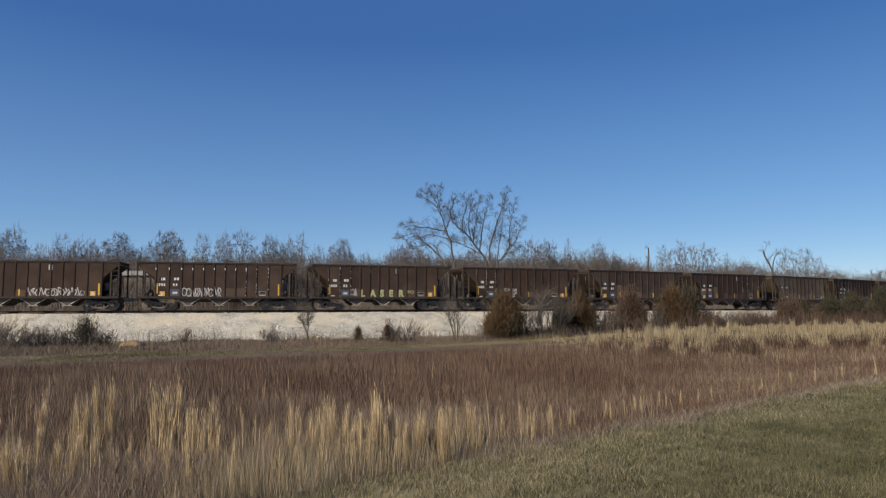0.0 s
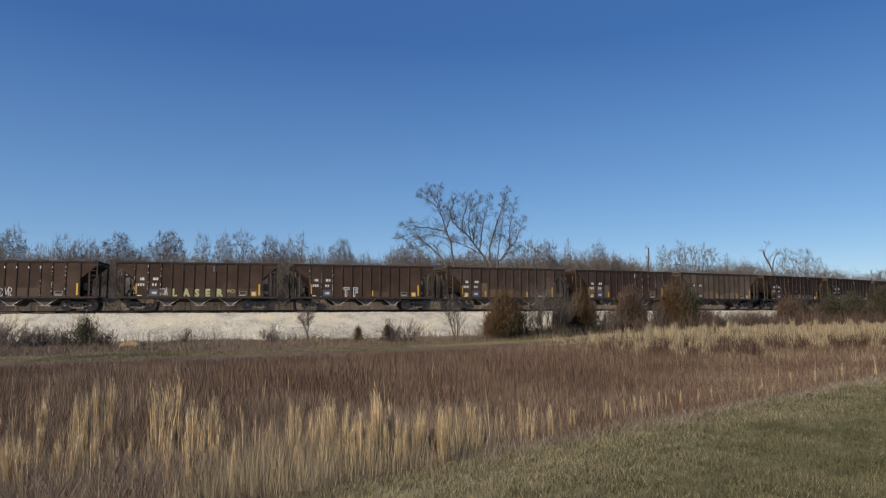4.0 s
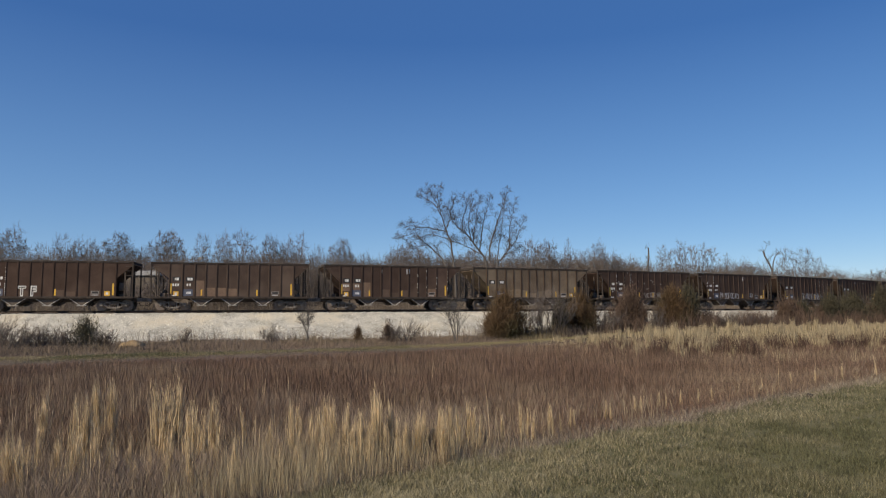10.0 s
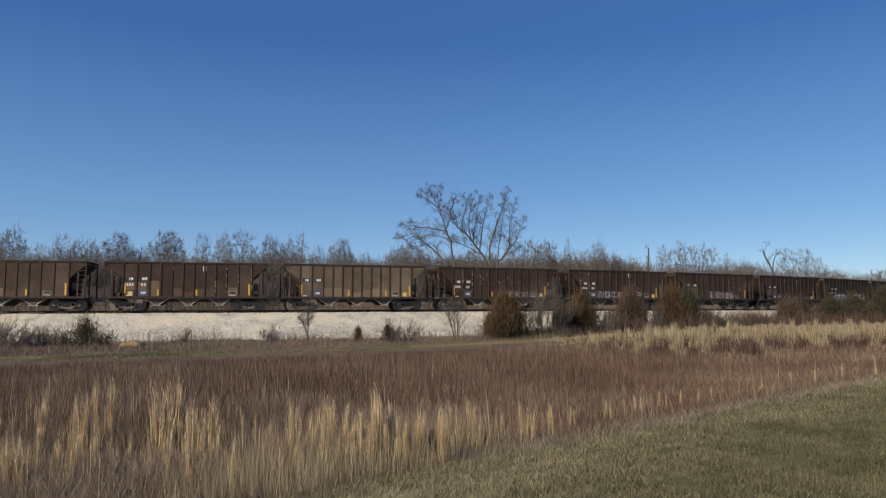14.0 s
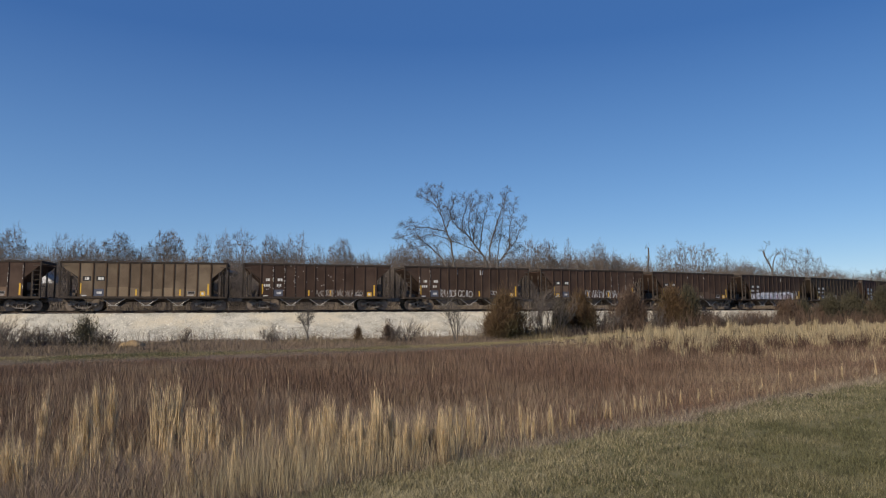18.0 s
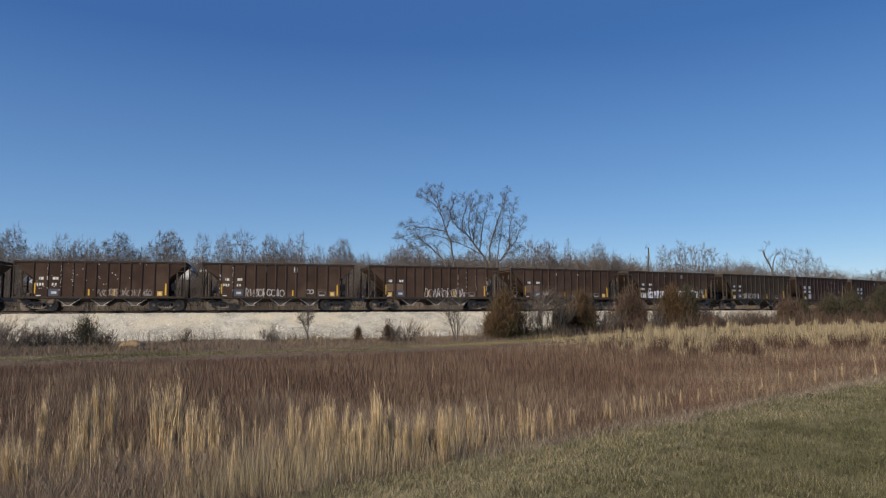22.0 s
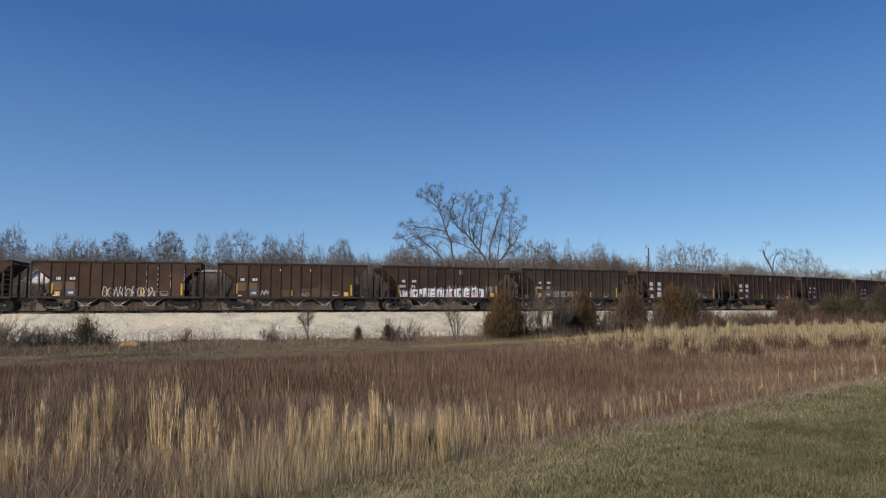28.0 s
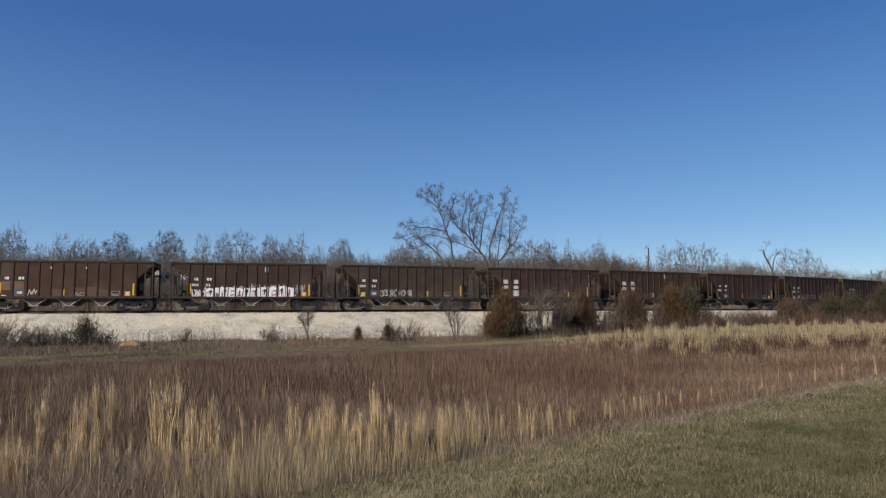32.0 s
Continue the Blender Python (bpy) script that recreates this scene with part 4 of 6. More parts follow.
def fork(rng, wood, p, d, length, r, left, twig, lift=0.16, open_angle=0.42, count=3):
    """An ascending branch that forks again and again into a fan of fine twigs."""
    pts = [np.array(p, float)]
    for k in range(2):
        d = unit(d + rng.normal(0, 0.13, 3) + np.array((0, 0, lift * 0.5)))
        pts.append(pts[-1] + d * length / 2)
    wood.tube(pts, np.linspace(r, max(twig * 0.7, r * 0.66), 3), 4 if r > 0.05 else 3)
    if left == 0:
        # a long curved shoot with side twigs that shorten towards its tip
        reach = length * 1.45
        way = d + rng.normal(0, 0.12, 3) + np.array((0, 0, lift))
        tip = pts[2] + unit(way) * reach * 0.5
        wood.tube([pts[1], pts[2], tip], (max(twig * 0.8, r * 0.66), twig * 0.75, twig * 0.4), 3)
        k = count * 3
        u = (np.arange(k) + rng.uniform(0, 1, k))[:, None] / k
        start = np.where(u < 0.5, pts[0] + (pts[2] - pts[0]) * u * 2, pts[2] + (tip - pts[2]) * (u - 0.5) * 2)
        side = rng.normal(0, 1, (k, 3))
        out = d + 0.85 * side / np.linalg.norm(side, axis=1)[:, None] + np.array((0, 0, lift))
        end = start + out / np.linalg.norm(out, axis=1)[:, None] * reach * (0.62 - 0.42 * u) * rng.uniform(0.6, 1.1, (k, 1))
        wood.twigs(start, end, twig * 0.65, twig * 0.35)
        for _ in range(2):
            m = start + (end - start) * rng.uniform(0.25, 0.85, (k, 1))
            out2 = out + rng.normal(0, 0.5, (k, 3))
            wood.twigs(m, m + out2 / np.linalg.norm(out2, axis=1)[:, None] * np.linalg.norm(end - start, axis=1)[:, None] * rng.uniform(0.3, 0.6, (k, 1)), twig * 0.5, twig * 0.3)
        return
    n = 3 if rng.uniform() < (0.55 if left < 4 else 0.25) else 2
    turn = rng.uniform(0, 6.28)
    u = unit(np.cross(d, np.array((0.3, 1.0, 0.1))))
    w = np.cross(d, u)
    for c in range(n):
        a = turn + c * 6.28 / n + rng.normal(0, 0.4)
        ang = open_angle * rng.uniform(0.45, 1.25)
        way = d * math.cos(ang) + (u * math.cos(a) + w * math.sin(a)) * math.sin(ang)
        fork(rng, wood, pts[2] if c < 2 else pts[1], way, length * rng.uniform(0.66, 0.9), max(twig, r * rng.uniform(0.5, 0.66)), left - 1, twig, lift, open_angle, count)
    if 0 < left < 3 and count > 2:
        side = unit(np.cross(d, rng.normal(0, 1, 3)))
        fork(rng, wood, pts[1], unit(d + side * 0.9), length * 0.55, max(twig, r * 0.4), 0, twig, lift, open_angle, count)


def bare_tree(seed, height, stems=1, levels=5, open_angle=0.42, twig=0.016, name="bare_tree", bole=0.24, twigs=None):
    rng = np.random.default_rng(seed)
    thick, thin = Wood(), Wood()
    for k in range(stems):
        lean = rng.normal(0, 0.05 if stems == 1 else 0.22, 2)
        h = height * rng.uniform(0.85, 1.0)
        foot = np.array((rng.normal(0, 0.012) * height, rng.normal(0, 0.012) * height, -0.3))
        d = unit(np.array((lean[0], lean[1], 1)))
        top = foot + d * h * bole
        r = h * (0.017 if stems == 1 else 0.012)
        thick.tube([foot, (foot + top) / 2 + rng.normal(0, 0.006 * height, 3), top], (r * 1.15, r, r * 0.85), 6)
        limbs = 4 if stems == 1 else 3
        for c in range(limbs):
            a = c * 6.28 / limbs + rng.normal(0, 0.4)
            ang = 0.1 if c == 0 else open_angle * rng.uniform(0.7, 1.4)
            way = unit(d * math.cos(ang) + np.array((math.cos(a), math.sin(a), 0)) * math.sin(ang))
            fork(rng, thin, foot + (top - foot) * (1 - 0.12 * c), way, h * 0.19, r * (0.75 if c == 0 else 0.55), levels - 1, twig, 0.05 if height > 6 else 0.12, open_angle, 3)
    # bring the tree to its height
    ends = np.concatenate(thin.fine)[:, 3:6]
    k = height / max(float(np.concatenate(thin.v)[:, 2].max()), float(ends[:, 2].max()))
    for w in (thick, thin):
        w.v = [v * k for v in w.v]
        w.fine = [np.concatenate((t[:, :6] * k, t[:, 6:]), 1) for t in w.fine]
    return tree_object(name, thick, thin, "tall leafless grey-brown deciduous tree", "tree", "tree line behind the track", M_BARK, twigs or M_TWIG)


def thicket(seed, width=13.0, depth=5.0, height=8.0, stems=300):
    rng = np.random.default_rng(seed)
    w = Wood()
    for _ in range(stems):
        x, y = rng.uniform(-width / 2, width / 2), rng.uniform(-depth / 2, depth / 2)
        h = height * rng.uniform(0.45, 1.0) * (0.75 + 0.25 * math.cos(x / width * 3))
        p, d = np.array((x, y, -0.3)), unit(np.array((rng.normal(0, 0.25), rng.normal(0, 0.25), 1)))
        q = p + d * h * 0.5
        e = q + unit(d + rng.normal(0, 0.2, 3)) * h * 0.5
        w.tube((p, q, e), (0.05, 0.035, 0.012), 3)
        k = 13
        u = rng.uniform(0.2, 0.98, (k, 1))
        s = np.where(u < 0.5, p + (q - p) * u * 2, q + (e - q) * (u - 0.5) * 2)
        t = rng.normal(0, 0.7, (k, 3))
        t[:, 2] = rng.uniform(0.3, 1.3, k)
        t = s + t / np.linalg.norm(t, axis=1)[:, None] * h * rng.uniform(0.10, 0.30, (k, 1))
        w.twigs(s, t, 0.018, 0.008)
        for _ in range(4):
            m = s + (t - s) * rng.uniform(0.25, 0.95, (k, 1))
            g = rng.normal(0, 1, (k, 3)) + np.array((0, 0, 0.9))
            w.twigs(m, m + g / np.linalg.norm(g, axis=1)[:, None] * h * rng.uniform(0.04, 0.13, (k, 1)), 0.010, 0.005)
    return tagged(new("thicket", w.mesh("thicket", M_THICKET)), "dense leafless grey-brown undergrowth below the trees", "thicket", "undergrowth behind the track")


def ramify(rng, rows, tips, p, way, goals, r, least, reach=0.36):
    """A branch that heads for its goals and parts again and again until each goal has its own twig."""
    c = goals.mean(0)
    if len(goals) == 1:
        rows.append((*p, *c, r, least * 0.5))
        tips.append((*c, *(c - p)))
        return
    far = np.linalg.norm(c - p)
    q = p + (c - p) * reach + way * far * 0.10 + rng.normal(0, 0.03 * far, 3)
    split = goals - q
    axis = np.linalg.svd(split - split.mean(0), full_matrices=False)[2][0] + rng.normal(0, 0.25, 3)
    order = np.argsort(split @ axis)
    cut = min(len(goals) - 1, max(1, int(round(len(goals) * rng.uniform(0.32, 0.68)))))
    thin = max(least, r * 0.92)
    rows.append((*p, *q, r, thin))
    d = (q - p) / (np.linalg.norm(q - p) + 1e-9)
    for part_of in (order[:cut], order[cut:]):
        ramify(rng, rows, tips, q, d, goals[part_of], max(least, thin * (len(part_of) / len(goals)) ** 0.42), least, reach)


def spray_twigs(rng, thin, tips, count, length, r, wide=0.5, lift=0.1):
    """Fine twigs round each tip, along its own direction."""
    t = np.repeat(np.array(tips), count, 0)
    d = t[:, 3:] / (np.linalg.norm(t[:, 3:], axis=1)[:, None] + 1e-9)
    start = t[:, :3] - t[:, 3:] * rng.uniform(0.0, 0.9, (len(t), 1))
    w = d + rng.normal(0, wide, d.shape) + np.array((0, 0, lift))
    thin.twigs(start, start + w / np.linalg.norm(w, axis=1)[:, None] * length * rng.uniform(0.4, 1.1, (len(t), 1)), r, r * 0.45)


def wood_tree(seed, height, crown, stems=1, goals=420, low=0.26, tip=0.012, twigs=2):
    """A tall tree of the woods whose branches fill a round, slightly uneven crown."""
    rng = np.random.default_rng(seed)
    thick, thin = Wood(), Wood()
    p = rng.normal(0, 1, (goals * 3, 3))
    p /= np.linalg.norm(p, axis=1)[:, None]
    lobes = 1 + 0.10 * np.sin(3 * np.arctan2(p[:, 1], p[:, 0]) + seed) + 0.10 * np.sin(5 * p[:, 2] + 2 * seed + 2 * p[:, 0])
    p = p * (rng.uniform(0, 1, (len(p), 1)) ** 0.34) * lobes[:, None]
    p = p[p[:, 2] > -0.75][:goals] * np.array((crown / 2, crown / 2, 0.40)) * height + np.array((0, 0, 0.585 * height))
    roots = []
    for k in range(stems):
        x, y = rng.normal(0, 0.02 * height if stems == 1 else 0.10 * crown * height, 2)
        foot, top = np.array((x * 0.6, y * 0.6, -0.3)), np.array((x, y, height * low * rng.uniform(0.85, 1.15)))
        roots.append(top)
        r = 0.010 * height * (1 if stems == 1 else 0.7)
        thick.tube([foot, (foot + top) / 2 + rng.normal(0, 0.005 * height, 3), top], (r * 1.2, r, r * 0.9), 6)
    tips = []
    for k in range(stems):
        rows = []
        own = p[np.argmin([np.linalg.norm(p[:, :2] - q[:2], axis=1) for q in roots], 0) == k] if stems > 1 else p
        if len(own) < 2:
            continue
        ramify(rng, rows, tips, roots[k], np.array((0, 0, 1.0)), own, 0.0095 * height * (1 if stems == 1 else 0.75), tip)
        rows = np.array(rows)
        thick.fine.append(rows[rows[:, 6] > 0.045])
        thin.fine.append(rows[rows[:, 6] <= 0.045])
    spray_twigs(rng, thin, tips, twigs, height * 0.06, tip * 0.75)
    return tree_object("bare_tree", thick, thin, "tall leafless grey-brown deciduous tree", "tree", "tree line behind the track", M_BARK, M_TWIG)


def view_point(px, py, dist):
    """The place at a bearing given in view columns and rows, on the upright plane y = dist."""
    d = EYE.to_3x3() @ Vector(((px - 784) / 1200.0, (441 - py) / 1200.0, -1.0))
    return np.array(EYE.translation + d * (dist / d.y))


def hero_tree(dist):
    """The broad many-stemmed tree that stands over the train: arching limbs, each with upswept branches and fine twigs."""
    rng = np.random.default_rng(77)
    thick, thin = Wood(), Wood()
    origin = view_point(845, 478, dist)
    origin[2] = 0.2
    # bearing and rise of each limb, its girth, its depth, and whether it starts at the ground
    limbs = [
        ([(806, 476), (801, 443), (797, 420), (789, 398), (779, 372), (766, 342), (759, 326)], 0.125, 0.0, 1),
        ([(775, 362), (763, 351), (750, 344), (744, 338)], 0.040, 0.5, 0),
        ([(783, 382), (778, 360), (774, 340), (776, 328)], 0.040, -0.6, 0),
        ([(794, 476), (784, 454), (770, 438), (756, 428), (746, 418), (736, 417), (722, 428)], 0.085, 1.0, 1),
        ([(756, 428), (742, 430), (731, 436)], 0.035, 0.5, 0),
        ([(746, 418), (730, 408), (716, 412), (705, 417)], 0.035, 1.0, 0),
        ([(791, 405), (778, 401), (760, 397), (740, 396), (724, 393), (712, 399)], 0.055, -0.7, 0),
        ([(795, 416), (775, 413), (757, 409)], 0.040, 0.9, 0),
        ([(790, 399), (796, 384), (800, 362), (806, 342)], 0.045, -0.9, 0),
        ([(864, 476), (858, 448), (844, 433), (833, 419), (824, 407), (811, 397), (801, 385), (796, 372), (802, 350)], 0.135, -0.8, 1),
        ([(857, 447), (840, 438), (823, 429), (808, 423), (798, 421)], 0.050, 0.8, 0),
        ([(839, 428), (838, 405), (843, 383), (846, 362), (848, 340)], 0.060, 0.6, 0),
        ([(848, 440), (853, 408), (857, 380), (864, 358), (868, 342)], 0.065, 1.2, 0),
        ([(835, 421), (829, 395), (831, 368), (836, 346)], 0.050, -1.2, 0),
        ([(818, 402), (819, 382), (826, 360), (824, 344)], 0.045, -0.4, 0),
        ([(877, 478), (881, 459), (892, 447), (901, 436), (902, 420), (900, 403), (906, 378), (910, 352)], 0.105, 0.5, 1),
        ([(866, 455), (868, 425), (877, 397), (886, 372), (892, 352), (898, 334)], 0.085, -0.6, 0),
        ([(880, 459), (883, 428), (888, 400), (890, 372), (889, 345)], 0.060, 0.9, 0),
        ([(901, 436), (913, 420), (920, 400), (927, 384)], 0.045, -0.4, 0),
        ([(894, 446), (908, 438), (920, 436)], 0.035, 0.6, 0),
        ([(863, 440), (872, 420), (884, 412)], 0.035, 0.3, 0),
    ]
    rows, tips = [], []
    for pts, r, y, ground_stem in limbs:
        p = [view_point(a, b + 6, dist + y * i / (len(pts) - 1.0) * 2) - origin for i, (a, b) in enumerate(pts)]
        if ground_stem:
            p.insert(0, np.array((p[0][0] * 0.9, 0.0, -0.3)))
        p = np.array(p)
        u = np.linspace(0, len(p) - 1, 4 * len(p) - 3)
        fine = np.stack([np.interp(u, np.arange(len(p)), p[:, c]) for c in range(3)], 1)
        fine[1:-1] = (fine[:-2] + 2 * fine[1:-1] + fine[2:]) / 4 + rng.normal(0, 0.035, fine[1:-1].shape)
        radii = np.linspace(r * 1.2, 0.02, len(fine))
        thick.tube(fine, radii, 6)
        v = np.linspace(0, 1, len(fine))
        keep = (fine[:, 2] > 5.2) & (v > (0.3 if ground_stem else 0.08))
        for n in np.nonzero(keep)[0]:
            d = unit(fine[n] - fine[n - 1]) if n else np.array((0, 0, 1.0))
            side = unit(np.cross(d, rng.normal(0, 1, 3) * np.array((0.5, 1.0, 0.5))))
            lead = unit(d * 0.75 + side * rng.uniform(0.5, 1.1) + np.array((0, 0, 0.45)))
            m = rng.integers(9, 16)
            way = lead + rng.normal(0, 0.30, (m, 3))
            ends = fine[n] + way / np.linalg.norm(way, axis=1)[:, None] * rng.uniform(0.5, 1.0, (m, 1)) * (1.9 - 1.15 * v[n]) * rng.uniform(0.6, 1.1)
            ramify(rng, rows, tips, fine[n], lead, ends, min(0.035, max(0.015, radii[n] * 0.45)), 0.009, 0.40)
    thin.fine.append(np.array(rows))
    spray_twigs(rng, thin, tips, 3, 0.40, 0.0075, 0.4, 0.2)
    tree = tree_object("spreading_tree", thick, thin, "broad many-stemmed leafless tree with arching limbs", "tree", "", M_BARK, M_BARK)
    tree.location = origin
    return tree


def place(ob, px, dist, z=None, turn=0.0, scale=1.0, lean=0.0):
    """Sets a thing at a bearing (in view columns) and a distance."""
    x = (px - 784) / 1200.0 * dist
    h = float(ground_z(x, dist)) if z is None else z
    ob.matrix_basis = pose(x, dist, h, lean, 0, turn) @ Matrix.Scale(scale, 4)
    return ob


def tree_line():
    r = random.Random(4)
    protos = [wood_tree(101 + i, 12.0, (0.62, 0.60, 0.58, 0.60, 0.34, 0.38)[i], (1, 2, 3, 1, 3, 2)[i], (900, 760, 760, 300, 170, 190)[i], (0.24, 0.22, 0.18, 0.28, 0.15, 0.2)[i], (0.014, 0.014, 0.014, 0.016, 0.017, 0.017)[i], (11, 11, 11, 9, 9, 9)[i]) for i in range(6)]
    used = set()
    # bearing, rise of the top, distance, width of the crown in the view, shape: dense dome 0 to 2, open fan 3, upright stems 4 and 5
    tops = [(-60, 405, 98, 60, 1), (-20, 402, 104, 60, 2), (18, 403, 96, 62, 1), (66, 420, 102, 28, 3), (105, 402, 95, 46, 3), (135, 424, 105, 44, 1), (160, 419, 103, 34, 2), (207, 407, 98, 76, 0), (250, 426, 101, 36, 3), (296, 402, 97, 70, 0), (357, 401, 103, 44, 3), (393, 413, 108, 40, 1), (427, 396, 99, 72, 3), (480, 411, 104, 46, 2), (509, 422, 107, 36, 1), (531, 408, 100, 32, 4), (562, 424, 106, 36, 3), (603, 418, 104, 58, 0), (642, 440, 112, 30, 3), (690, 444, 108, 30, 1), (714, 426, 100, 50, 2), (748, 440, 108, 40, 1), (800, 446, 102, 50, 2), (832, 437, 106, 62, 0), (868, 446, 101, 40, 1), (915, 430, 104, 40, 3), (943, 424, 105, 46, 1), (968, 420, 100, 44, 2), (1006, 420, 103, 20, 4), (1040, 431, 106, 34, 3), (1061, 429, 106, 38, 1), (1093, 449, 110, 44, 2), (1120, 457, 115, 34, 1), (1174, 431, 125, 32, 4), (1192, 436, 124, 28, 5), (1207, 424, 128, 34, 4), (1226, 430, 122, 30, 5), (1243, 429, 124, 34, 4), (1262, 433, 126, 34, 5), (1287, 445, 128, 16, 4), (1313, 462, 130, 54, 2), (1340, 466, 135, 30, 1), (1394, 430, 140, 42, 3), (1426, 430, 138, 46, 3), (1450, 448, 142, 34, 3), (1480, 478, 146, 40, 1), (1560, 474, 160, 50, 2), (1600, 470, 160, 60, 1), (1650, 465, 165, 60, 0)]
    for k, (px, top, dist, width, i) in enumerate(tops):
        ob = protos[i] if i not in used else copy_thing(protos[i], Matrix())
        used.add(i)
        high = (float(view_point(px, top, dist)[2]) - 0.2) / 12.0
        wide = width * dist / 1200.0 / (7.0 if i < 4 else 4.2)
        place(ob, px, dist, 0.2, r.uniform(0, 360))
        ob.matrix_basis = ob.matrix_basis @ Matrix.Diagonal((wide, wide, high, 1))
    # smaller trees between, further back
    for k in range(46):
        px = -120 + k * 38 + r.uniform(-12, 12)
        far = 112 + 0.03 * max(0, px) + r.uniform(0, 14)
        hgt = (470 - 20 * r.random() - 400) / 1200.0 * far if px < 1130 else 5.0
        ob = copy_thing(protos[(k * 5 + 2) % 6], Matrix())
        place(ob, px, far, 0.2, r.uniform(0, 360), 0.86 * max(0.45, (hgt + 4.5 - (2.0 if px > 1130 else 0)) / 12.0))
    bushes = [thicket(300 + i) for i in range(4)]
    n = 0
    for row, base in enumerate((80, 92, 106)):
        for k in range(26):
            px = -140 + k * 72 + row * 26 + r.uniform(-14, 14)
            dist = base + max(0, px - 500) * 0.055 + r.uniform(-2, 2)
            x = (px - 784) / 1200.0 * dist
            if float(track_gap(x, dist)) < 9:
                dist += 12
                x = (px - 784) / 1200.0 * dist
            ob = bushes[n] if n < 4 else copy_thing(bushes[n % 4], Matrix())
            n += 1
            top = 444 if px < 620 else 455 if px < 690 else 440 if px < 900 else 448 if px < 1100 else 464 if px < 1320 else 477 if px < 1480 else 487
            place(ob, px, dist, 0.2, r.choice((0, 180)) + r.uniform(-15, 15), (1.5 + (555 - 0.0045 * (px - 784) - top - r.uniform(-10, 10)) / 1200.0 * dist) / 8.2)
    for px, s in ((24, 0.66), (46, 0.62), (66, 0.6), (92, 0.66), (112, 0.66), (290, 0.62), (306, 0.64), (322, 0.62), (350, 0.7), (374, 0.74), (396, 0.74), (418, 0.7)):
        for back in (0, 3.5):
            place(copy_thing(bushes[int(px + back) % 4], Matrix()), px + back, 66.5 + back, 0.2, 10 + 170 * (back > 0), s)
    # low growth right behind the rails
    for k in range(20):
        px = -60 + k * 60 + r.uniform(-10, 10)
        x0, y0, _ = on_track(-22 + k * 5.6, 11.0)
        ob = copy_thing(bushes[k % 4], Matrix())
        ob.matrix_basis = pose(float(x0), float(y0), 0.2, 0, 0, r.choice((0, 180)) + 15) @ Matrix.Scale(r.uniform(0.42, 0.56), 4)
    hero_tree(74.0)
    # dead snags: a thin broken pole, and a crooked fork
    shapes = ((1147, 104, ([(1147, 500), (1146, 475), (1148, 456), (1147.5, 439)], 0.2, 0.09), ([(1148, 461), (1144, 456)], 0.07, 0.03)),
              (1366, 110, ([(1368, 500), (1367, 480), (1361, 466), (1354, 455), (1351, 445)], 0.14, 0.12), ([(1351, 446), (1355, 441), (1358, 432)], 0.05, 0.02), ([(1368, 482), (1368, 468), (1371, 456), (1375, 450)], 0.10, 0.06), ([(1375, 450), (1379, 447)], 0.1, 0.07), ([(1358, 462), (1362, 456)], 0.08, 0.04), ([(1362, 468), (1356, 466)], 0.07, 0.03)))
    twig_rng = np.random.default_rng(31)
    for px, dist, *limbs in shapes:
        w = Wood()
        foot = view_point(px, 500, dist)
        foot[2] = 0.2
        for pts, r0, r1 in limbs:
            p = [view_point(a, b, dist) - foot for a, b in pts]
            if pts[0][1] == 500:
                p[0][2] = -0.3
            w.tube(p, np.linspace(r0, r1, len(p)), 6)
            q = np.array(p)[-1] + twig_rng.normal(0, 0.25, (7, 3))
            w.twigs(q, q + twig_rng.normal(0, 0.35, (7, 3)) + np.array((0, 0, 0.3)), 0.035, 0.012)
        ob = tagged(new("dead_snag", w.mesh("dead_snag", M_BARK)), "broken grey dead tree trunk among the woods", "dead tree", "dead snags")
        ob.location = foot


tree_line()


